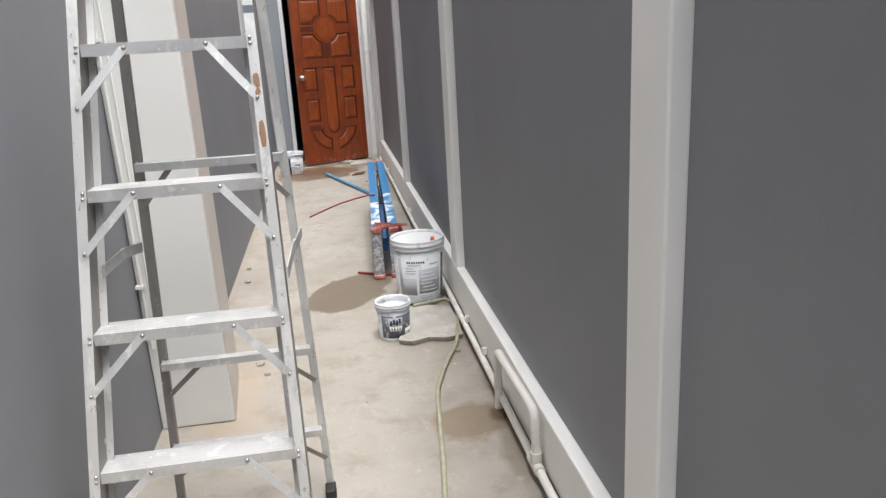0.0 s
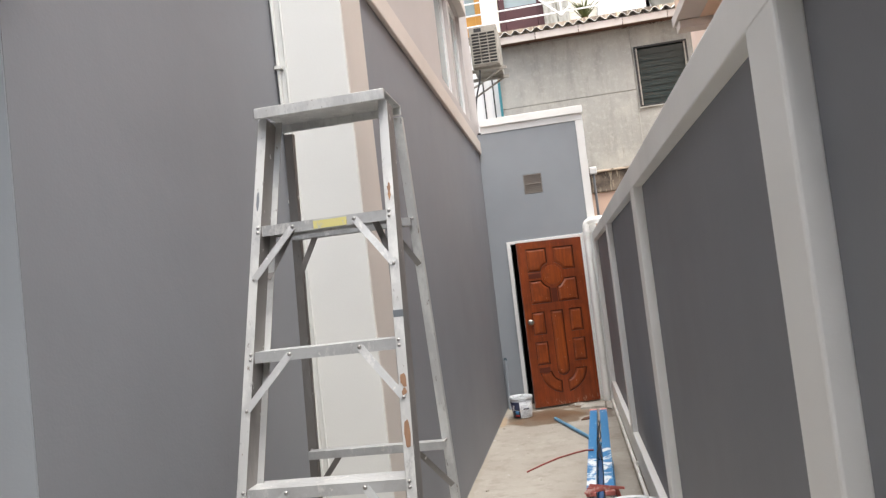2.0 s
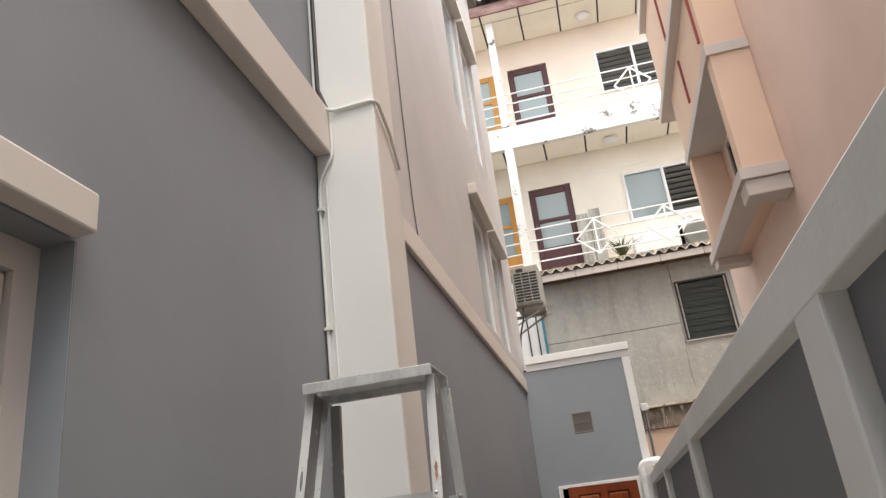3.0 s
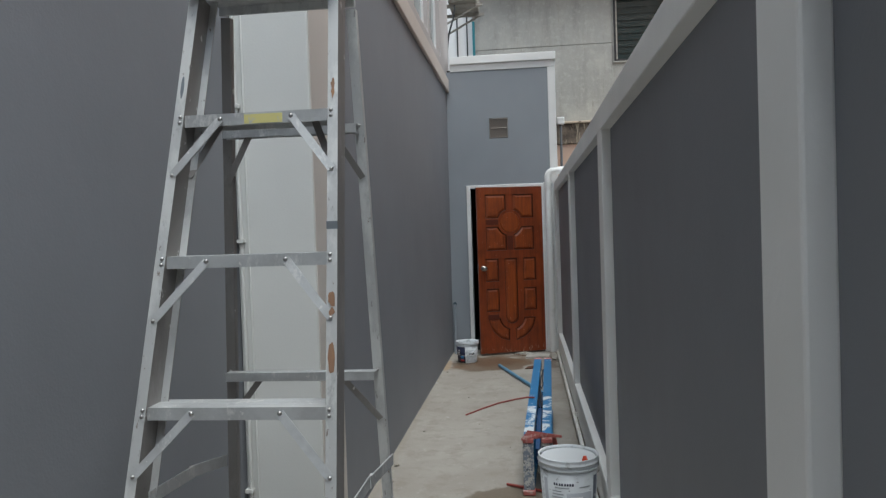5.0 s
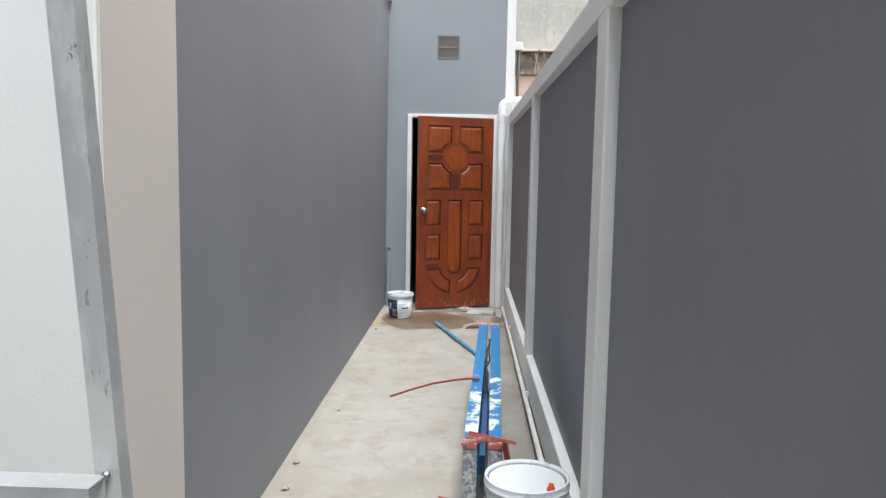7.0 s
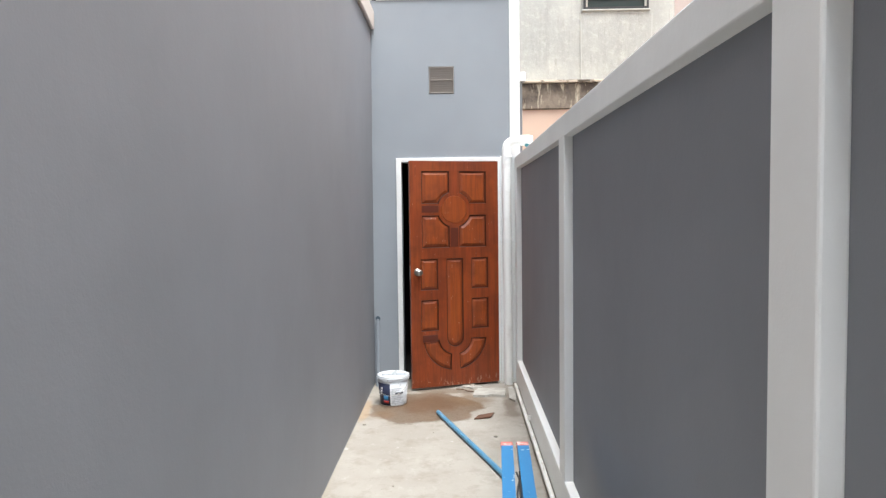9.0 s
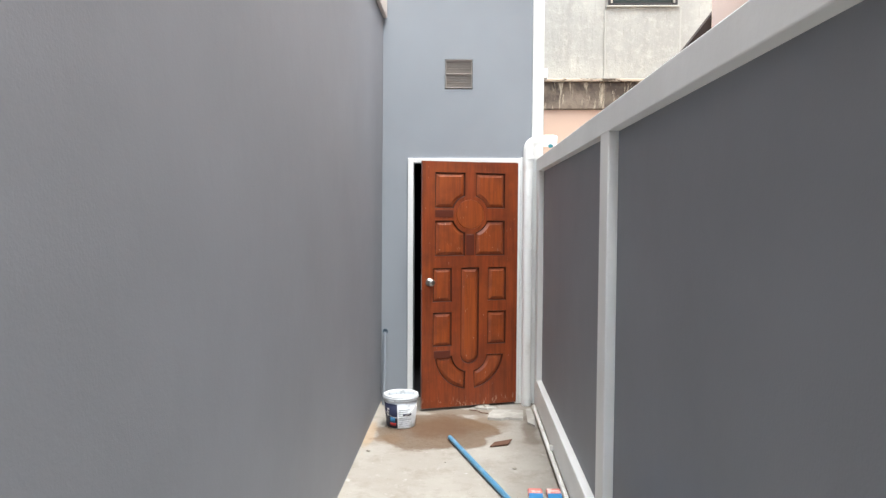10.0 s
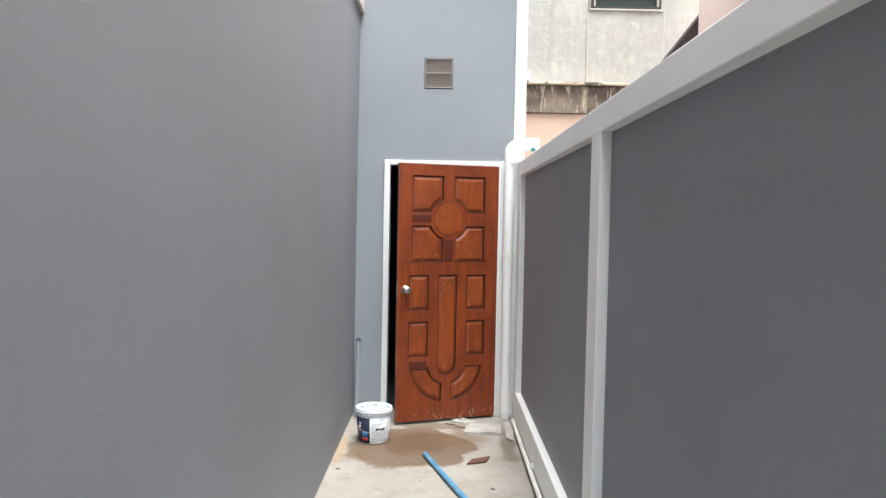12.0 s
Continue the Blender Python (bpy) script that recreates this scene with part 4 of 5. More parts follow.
def bx(y, side):
    k = (y - YN) / (YF - YN)
    return (0.226 + 0.088 * k) if side < 0 else (0.331 + 0.059 * k)


def bh(y):
    return 0.315 + 0.144 * (y - YN) / (YF - YN)


for side in (-1, 1):
    for lower in (False, True):
        ysp = [YN, -4.12, YF] if not lower else [YN, YF]
        for a, b in zip(ysp, ysp[1:]):
            bm = bmesh.new()
            za, zb = (0.0, 0.0) if lower else (bh(a) - 0.055, bh(b) - 0.055)
            channel(bm, Vector((bx(a, side), a, za + (0.055 if not lower else 0.003))) - BO, Vector((bx(b, side), b, zb + (0.055 if not lower else 0.003))) - BO, 0.055, -0.05 if not lower else 0.05, 0.004)
            part("stile", bm, M["bluesmear"] if a == YN and not lower else M["bluepaint"], bl)
    for k in range(6):
        y = -4.72 + k * 0.28
        bm = bmesh.new()
        box(bm, bx(y, side) - 0.022 - BO.x, bx(y, side) + 0.022 - BO.x, y - 0.004 - BO.y, y + 0.012 - BO.y, 0.04, bh(y) - 0.03)
        part("rung", bm, M["bluepaint"], bl)
    bm = bmesh.new()
    box(bm, bx(YN, side) - 0.03 - BO.x, bx(YN, side) + 0.03 - BO.x, -0.008, 0.05, 0.03, bh(YN) - 0.022)
    part("end_plate", bevelled(bm, 0.004, 1), M["smeared"], bl, "paint caked end plate")
    for y, z in ((YN - 0.006, bh(YN) - 0.02), (YF, bh(YF) - 0.024)):
        bm = bmesh.new()
        box(bm, bx(y, side) - 0.03 - BO.x, bx(y, side) + 0.03 - BO.x, y - 0.008 - BO.y, y + 0.05 - BO.y, z, z + 0.027)
        part("foot_cap", bevelled(bm, 0.005, 1), M["red"], bl, "red rubber foot cap")
    bm = bmesh.new()
    box(bm, bx(YN, side) - 0.034 - BO.x, bx(YN, side) + 0.034 - BO.x, -0.014, 0.05, 0.0, 0.03)
    part("foot_cap", bevelled(bm, 0.005, 1), M["red"], bl, "red rubber foot cap")
bm = bmesh.new()
beam(bm, Vector((0.279, -4.84, 0.2)) - BO, Vector((0.318, -3.95, 0.32)) - BO, 0.024, 0.09)
part("centre_bar", bm, M["bluedark"], bl, "dark blue centre bar")
for n_ in range(2):
    bm = bmesh.new()
    tube(bm, [Vector(((bx(y, -1) + bx(y, 1)) / 2 + 0.009 * math.sin(y * 7 + n_ * 2.4) + 0.004 * math.sin(y * 23 + n_), y, bh(y) - 0.012 + 0.006 * math.cos(y * 11 + n_))) - BO for y in [-4.3 + k * 0.045 for k in range(20)]], 0.0045, 6)
    part("cord", bm, M["black"], bl, "black tangled cord")
bm = bmesh.new()
for k in range(5):
    beam(bm, Vector((0.19 + k * 0.008, -4.93 + k * 0.02, 0.325 + 0.005 * k)) - BO, Vector((0.37 + 0.01 * k, -4.86 - k * 0.03, 0.325 + 0.007 * k)) - BO, 0.003, 0.014)
part("strap", bm, M["red"], bl, "frayed red plastic strap")
bm = bmesh.new()
beam(bm, Vector((0.365, -4.9, 0.34)) - BO, Vector((0.39, -4.88, 0.22)) - BO, 0.04, 0.004)
part("strap_end", bm, M["red"], bl)
rod = [(-0.199, -4.012, 0.229), (-0.085, -4.035, 0.277), (0.034, -4.069, 0.324), (0.15, -4.125, 0.362), (0.225, -4.175, 0.386), (0.272, -4.2, 0.389)]
part("rod", tube(bmesh.new(), [Vector(p) - BO for p in rod], 0.0058, 8), M["redrod"], bl, "thin bent red metal rod")

# ---- loose things on the floor ----
bm = bmesh.new()
beam(bm, (-0.105, 0.06, 0.008), (0.1, -0.05, 0.008), 0.013, 0.013)
o = thing("red_bar", "short red painted metal bar on the floor by the ladder", "bar", at=(0.2, -4.81, 0.002))
part("bar", bevelled(bm, 0.002, 1), M["redrod"], o)


def open_pipe(name, label, pts, r, material, inner, cat="pipe"):
    o = thing(name, label, cat, at=pts[0])
    p0 = Vector(pts[0])
    q = [Vector(p) - p0 for p in pts]
    part("pipe", tube(bmesh.new(), q, r, 18), material, o)
    d = (q[0] - q[1]).normalized()
    part("bore", tube(bmesh.new(), [q[0] - d * 0.002, q[0] + d * 0.0015], r * 0.78, 18), inner, o, "dark open end")
    return o


open_pipe("blue_pipe", "length of light blue plastic pipe lying on the floor", [(-0.08, -1.035, 0.02), (0.226, -2.0, 0.02), (0.36, -2.43, 0.02)], 0.0165, M["bluepipe"], M["black"])
open_pipe("leaning_pipe", "thin grey plastic pipe leaning in the wall corner", [(-0.645, -0.045, 0.6), (-0.648, -0.12, 0.0)], 0.015, M["pvcgrey"], M["black"])
bm = bmesh.new()
lathe(bm, [(0.0155, 0), (0.021, 0.002), (0.021, 0.026), (0.016, 0.027), (0.0155, 0.012)], 20)
bmesh.ops.rotate(bm, verts=bm.verts, cent=(0, 0, 0), matrix=Matrix.Rotation(radians(70), 3, "X"))
bmesh.ops.translate(bm, verts=bm.verts, vec=(-0.645, -0.028, 0.598))
cl = thing("pipe_coupling", "dark plastic coupling on the leaning pipe", "pipe fitting", at=(0, 0, 0))
part("sleeve", bm, M["coupling"], cl)

bm = bmesh.new()
out = [(0.345, -5.5), (0.45, -5.515), (0.555, -5.56), (0.562, -5.76), (0.555, -5.965), (0.47, -5.985), (0.38, -5.955), (0.3, -5.99), (0.235, -5.955), (0.3, -5.73)]
mx, my = 0.42, -5.75
lo = [bm.verts.new((mx + (x - mx) * 0.93, my + (y - my) * 0.95, 0.0)) for x, y in out]
up = [bm.verts.new((x, y, 0.027 + 0.003 * noise.noise(Vector((x * 9, y * 9, 0))))) for x, y in out]
bm.faces.new(up)
bm.faces.new(lo[::-1])
for i in range(len(out)):
    bm.faces.new((lo[i], lo[(i + 1) % len(out)], up[(i + 1) % len(out)], up[i]))
tagged(obj("cement_slab", bevelled(bm, 0.002, 1), M["slab"]), "broken flat cement slab lying on the floor", "slab")

hp = [(0.36, -5.52, 0.034), (0.46, -5.5, 0.035), (0.535, -5.49, 0.04), (0.575, -5.56, 0.04), (0.572, -5.7, 0.034), (0.545, -5.86, 0.034), (0.505, -6.04, 0.016), (0.44, -6.2, 0.014), (0.388, -6.35, 0.013),
      (0.345, -6.5, 0.013), (0.325, -6.66, 0.013), (0.305, -6.84, 0.013), (0.285, -7.02, 0.013), (0.262, -7.2, 0.013), (0.235, -7.4, 0.013), (0.24, -7.7, 0.013), (0.3, -8.1, 0.013)]


def smooth_path(p, n=6):
    p = [Vector(q) for q in p]
    out = []
    for i in range(len(p) - 1):
        a, b, c, d = p[max(i - 1, 0)], p[i], p[i + 1], p[min(i + 2, len(p) - 1)]
        for k in range(n):
            t = k / n
            out.append(0.5 * (2 * b + (c - a) * t + (2 * a - 5 * b + 4 * c - d) * t * t + (3 * b - a - 3 * c + d) * t ** 3))
    return out + [p[-1]]


tagged(obj("garden_hose", tube(bmesh.new(), smooth_path(hp), 0.0095, 10), M["hose"]), "dirty pale green garden hose trailing along the floor", "hose")

bm = bmesh.new()
pts = [(0.195, -1.19), (0.23, -1.14), (0.352, -1.07), (0.322, -1.14)]
for i, (x, y) in enumerate(pts):
    bm.verts.new((x, y, 0.004 + 0.014 * (i in (1, 2))))
    bm.verts.new((x, y, 0.012 + 0.014 * (i in (1, 2))))
bm.verts.ensure_lookup_table()
vt = bm.verts
bm.faces.new([vt[i] for i in (0, 2, 4, 6)])
bm.faces.new([vt[i] for i in (7, 5, 3, 1)])
for i in range(4):
    j = (i + 1) % 4
    bm.faces.new((vt[2 * i], vt[2 * j], vt[2 * j + 1], vt[2 * i + 1]))
tagged(obj("wood_scrap", bm, M["scrapwood"]), "small dark splintered wood scrap on the floor", "scrap")


def rubble(name, label, x, y, r, material, seed):
    bm = bmesh.new()
    bmesh.ops.create_icosphere(bm, subdivisions=2, radius=r)
    for v in bm.verts:
        v.co *= 1 + 0.35 * noise.noise(v.co * (1.6 / r) + Vector((seed, 0, 0)))
        v.co.z = max(v.co.z * 0.5, -r * 0.3) + r * 0.3
    bmesh.ops.translate(bm, verts=bm.verts, vec=(x, y, 0.002))
    return tagged(obj(name, bm, material), label, "rubble", group="bits of rubble on the floor")


rng = random.Random(4)
for x, y, r in ((0.335, -1.6, 0.014), (0.13, -0.2, 0.02), (0.2, -0.16, 0.03), (0.47, -5.3 + 0.02, 0.012), (-0.42, -6.0, 0.022), (-0.38, -6.12, 0.016), (-0.45, -5.9, 0.012), (-0.55, -3.6, 0.013), (-0.3, -2.5, 0.008), (-0.62, -4.4, 0.018),
                (-0.6, -4.7, 0.02), (0.5, -6.1, 0.016), (0.4, -6.3, 0.01), (-0.2, -5.6, 0.006), (0.1, -4.0, 0.006), (-0.15, -3.4, 0.007), (-0.64, -5.5, 0.014), (0.05, -6.5, 0.006), (-0.62, -1.3, 0.014), (-0.1, -1.5, 0.006)):
    rubble("rubble", "small crumb of cement on the concrete floor", x, y, r, M["crumb"], x * 7 + y)
# broken screed before the door
def shard(outline, h, seed, label):
    bm = bmesh.new()
    lo, up = [], []
    for i, (x, y) in enumerate(outline):
        q = noise.noise(Vector((x * 9, y * 9, seed)))
        lo.append(bm.verts.new((x + 0.004, y - 0.003, 0.0)))
        up.append(bm.verts.new((x, y, h + 0.004 * q)))
    bm.faces.new(up)
    for i in range(len(outline)):
        j = (i + 1) % len(outline)
        bm.faces.new((lo[i], lo[j], up[j], up[i]))
    bmesh.ops.recalc_face_normals(bm, faces=bm.faces)
    tagged(obj("screed_shard", bm, M["slab"]), label, "rubble")


shard([(0.2, -0.52), (0.3, -0.535), (0.36, -0.51), (0.47, -0.53), (0.49, -0.3), (0.4, -0.27), (0.25, -0.29), (0.215, -0.4)], 0.021, 1.0, "flat broken piece of pale screed by the door")
shard([(0.5, -0.62), (0.545, -0.7), (0.57, -0.45), (0.555, -0.2), (0.515, -0.24)], 0.018, 2.0, "narrow broken piece of screed by the drain pipe")
shard([(0.1, -0.2), (0.2, -0.24), (0.29, -0.2), (0.23, -0.13), (0.14, -0.12)], 0.013, 3.0, "thin broken piece of screed before the door")
bm = bmesh.new()
tube(bm, [(0, 0, 0.012), (0.06, -0.035, 0.016), (0.1, -0.08, 0.011), (0.15, -0.1, 0.014)], 0.004, 6)
o = thing("twig", "thin dark twig lying on the floor by the door", "twig", at=(0.06, -0.28, 0))
part("stick", bm, M["scrapwood"], o)

# ---- pipes ----
dp = thing("drain_pipe", "white plastic drain pipe with an elbow on the end wall", "pipe", at=(0.534, -0.062, 0))
DO = Vector((0.534, -0.062, 0))
part("pipe", tube(bmesh.new(), rounded([(0.534, -0.062, 0.0), (0.528, -0.062, 2.185), (0.7, -0.1, 2.185)], 0.08, 8), 0.039, 22), M["pvc"], dp).matrix_parent_inverse = Matrix.Translation(-DO)
part("socket", tube(bmesh.new(), [(0.65, -0.093, 2.185), (0.735, -0.1055, 2.185)], 0.047, 22), M["pvc"], dp).matrix_parent_inverse = Matrix.Translation(-DO)
part("pipe_end", tube(bmesh.new(), [(0.734, -0.1053, 2.185), (0.757, -0.1086, 2.185)], 0.04, 22), M["pvc"], dp).matrix_parent_inverse = Matrix.Translation(-DO)
part("bore", tube(bmesh.new(), [(0.7, -0.1, 2.175), (0.705, -0.125, 2.138)], 0.02, 16), M["teal"], dp, "teal rag in the opening").matrix_parent_inverse = Matrix.Translation(-DO)
for z in (2.05, 1.315, 0.06):
    part("collar", tube(bmesh.new(), [(0.534, -0.062, z - 0.012), (0.534, -0.062, z + 0.012)], 0.044, 22), M["pvc"], dp).matrix_parent_inverse = Matrix.Translation(-DO)
part("bracket", boxes((0.482, 0.588, -0.024, -0.0125, 1.297, 1.333)), M["pvc"], dp).matrix_parent_inverse = Matrix.Translation(-DO)
vp = thing("vent_pipe", "thin grey pipe with a square white cap", "pipe", at=(0.765, 1.2, 0))
part("pipe", tube(bmesh.new(), [(0, 0, 0), (0, 0, 2.93)], 0.018, 12), M["darkpipe"], vp)
part("cap", bevelled(boxes((-0.05, 0.05, -0.05, 0.05, 2.91, 3.01)), 0.01), M["pvc"], vp)

wp = thing("floor_pipe", "thin white plastic water pipe along the foot of the boundary wall", "pipe", at=(0.578, -7.15, 0))
WO = Vector((0.578, -7.15, 0))
line = [(0.58, -0.25, 0.04), (0.58, -2.2, 0.045), (0.577, -4.2, 0.05), (0.578, -6.2, 0.045), (0.575, -8.4, 0.05), (0.576, -10.2, 0.05)]
part("pipe", tube(bmesh.new(), smooth_path(line, 5), 0.0145, 12), M["pvcdull"], wp).matrix_parent_inverse = Matrix.Translation(-WO)
part("riser", tube(bmesh.new(), rounded([(0.564, -6.68, 0.0), (0.564, -6.68, 0.25), (0.575, -7.17, 0.245), (0.575, -7.18, 0.05)], 0.045), 0.016, 12), M["pvcdull"], wp).matrix_parent_inverse = Matrix.Translation(-WO)
for p, q in (((0.575, -7.178, 0.06), (0.575, -7.178, 0.1)), ((0.576, -7.12, 0.047), (0.576, -7.22, 0.047)), ((0.578, -4.4, 0.05), (0.578, -4.48, 0.05))):
    part("coupling", tube(bmesh.new(), [p, q], 0.0195, 12), M["pvcdull"], wp).matrix_parent_inverse = Matrix.Translation(-WO)
for y in (-1.4, -3.4, -5.9, -6.3):
    part("clip", boxes((0.578, 0.6, y - 0.008, y + 0.008, 0.06, 0.092)), M["pvcdull"], wp).matrix_parent_inverse = Matrix.Translation(-WO)

cd = thing("conduit", "thin white electrical conduit clipped to the column", "conduit", at=(-0.722, -6.515, 0))
CO = Vector((-0.722, -6.515, 0))


def cpart(name, bm):
    part(name, bm, M["colwhite"], cd).matrix_parent_inverse = Matrix.Translation(-CO)


cpart("pipe", tube(bmesh.new(), smooth_path([(-0.738, -6.526, 0.35), (-0.74, -6.526, 1.5), (-0.747, -6.526, 2.6), (-0.748, -6.526, 3.05), (-0.725, -6.526, 3.16), (-0.682, -6.526, 3.24), (-0.678, -6.526, 3.4)], 6), 0.007, 10))
cpart("pipe", tube(bmesh.new(), rounded([(-0.74, -6.6, 3.46), (-0.66, -6.526, 3.46), (-0.485, -6.526, 3.47), (-0.463, -6.5, 3.47), (-0.484, -6.25, 3.44), (-0.499, -6.075, 3.35)], 0.02, 4), 0.009, 10))
cpart("pipe", tube(bmesh.new(), [(-0.712, -6.521, 0.02), (-0.715, -6.521, 1.0), (-0.718, -6.521, 3.1)], 0.004, 8))
for z in (0.6, 1.48, 1.95, 2.47, 2.99):
    cpart("clip", boxes((-0.757, -0.729, -6.54, -6.5155, z - 0.006, z + 0.006)))
bc = thing("cable", "thin black cable running up the house wall", "cable", at=(XL + 0.008, -5.12, 3.361))
part("wire", tube(bmesh.new(), [(0, 0.02, 0), (0.001, -0.03, 0.25), (0.001, -0.05, 0.9), (0, -0.02, 2.4), (0, 0.02, 6.0)], 0.0045, 6), M["cable"], bc)
bc = thing("cable", "thin black cable running up the house wall", "cable", at=(XN + 0.03, -6.52, 3.47))
part("wire", tube(bmesh.new(), [(0.04, 0, 0), (0.0, 0, 0.12), (0, 0, 6.0)], 0.011, 6), M["black"], bc)


# ---- the building across the back lane ----
YG, YD = 3.0, 3.82                     # its cement wall, and the wall behind its galleries
fb = thing("back_building", "tall narrow building with galleries over a bare cement wall", "building")


def fpart(name, bm, material, label=""):
    return part(name, bm, material, fb, label)


LX0, LX1, LZ0, LZ1 = 1.735, 2.57, 4.13, 5.12
fpart("wall", boxes((-0.48, LX0 - 0.03, YG, YG + 0.2, 4.434, 5.46)), M["render"])
fpart("wall", boxes((-0.48, LX0 - 0.03, YG + 0.004, YG + 0.2, 0, 4.426)), M["render"])
for d in ((LX0 - 0.024, 4.5, YG - 0.004, YG + 0.2, 0, LZ0), (LX0 - 0.024, LX0, YG, YG + 0.2, LZ0, 5.46), (LX1, 4.5, YG, YG + 0.2, LZ0, 5.46), (LX0, LX1, YG, YG + 0.2, LZ1, 5.46)):
    fpart("wall", boxes(d), M["render"])
lw = part("louvre_window", boxes((LX0, LX0 + 0.03, YG - 0.02, YG + 0.1, LZ0, LZ1), (LX1 - 0.03, LX1, YG - 0.02, YG + 0.1, LZ0, LZ1), (LX0 + 0.03, LX1 - 0.03, YG - 0.02, YG + 0.1, LZ1 - 0.03, LZ1), (LX0 + 0.03, LX1 - 0.03, YG - 0.02, YG + 0.1, LZ0, LZ0 + 0.025)), M["black"], fb, "dark framed glass louvre window")
for x in (LX0 + 0.031, LX1 - 0.05):
    part("side_rail", boxes((x, x + 0.019, YG - 0.025, YG + 0.02, LZ0 + 0.026, LZ1 - 0.031)), M["acgrey"], lw)
for xj, yj in ((LX0 - 0.04, 0.0075), (LX1 + 0.035, 0.008)):
    bm = bmesh.new()
    for k in range(42):
        z = k * 0.097
        q = noise.noise(Vector((z * 5, xj, 0)))
        box(bm, xj + 0.006 * q, xj + 0.016 + 0.008 * q, YG - yj, YG + 0.05, z, z + 0.0968)
    fpart("joint_strip", bm, M["joint"])
for k in range(9):
    bm = bmesh.new()
    z = LZ0 + 0.075 + k * 0.103
    beam(bm, (LX0 + 0.052, YG + 0.02, z), (LX1 - 0.052, YG + 0.02, z), 0.006, 0.115, (0, 0.12, 1))
    part("slat", bm, M["darkglass"], lw)
fpart("dark_back", boxes((LX0, LX1, YG + 0.12, YG + 0.14, LZ0, LZ1)), M["dark"])
fpart("window_sill", bevelled(boxes((LX0 - 0.02, LX1 + 0.02, YG - 0.03, YG - 0.006, LZ0 - 0.026, LZ0 - 0.004)), 0.006), M["joint"])
fpart("ledge", bevelled(boxes((0.74, 4.4, 2.0, YG - 0.006, 2.735, 3.03)), 0.01), M["mould"], "mould streaked ledge")
fpart("ledge_cap", bevelled(boxes((0.73, 4.4, 1.97, YG - 0.006, 3.031, 3.065)), 0.008), M["mouldcap"])
fpart("wall", boxes((0.74, 4.4, 2.03, 2.4, 0, 2.732)), M["peach"], "peach painted lower wall")
# the strip left of the cement wall
fpart("panel", boxes((-1.6, -0.52, YG + 0.04, YG + 0.07, 3.0, 5.44)), M["whitemetal"], "white sheet panel")
fpart("teal_post", boxes((-0.52, -0.482, YG - 0.02, YG + 0.1, 3.0, 4.9)), M["teal"])
for x in (-0.78, -0.62):
    fpart("panel_rib", boxes((x, x + 0.02, YG + 0.01, YG + 0.04, 3.0, 5.4)), M["black"])

X0, X1 = -3.0, 5.5


def corrugated(name, x0, x1, ya, za, yb, zb, pitch, amp, material, th=0.012):
    bm = bmesh.new()
    n = int((x1 - x0) / pitch * 6)
    rows = []
    for k in range(n + 1):
        x = x0 + (x1 - x0) * k / n
        h = amp * math.sin(k * math.tau / 6)
        rows.append([bm.verts.new((x, ya, za + h)), bm.verts.new((x, yb, zb + h)), bm.verts.new((x, yb, zb + h - th)), bm.verts.new((x, ya, za + h - th))])
    for a, b in zip(rows, rows[1:]):
        for i in range(4):
            bm.faces.new((a[i], b[i], b[(i + 1) % 4], a[(i + 1) % 4])).smooth = False
    return fpart(name, bm, material)


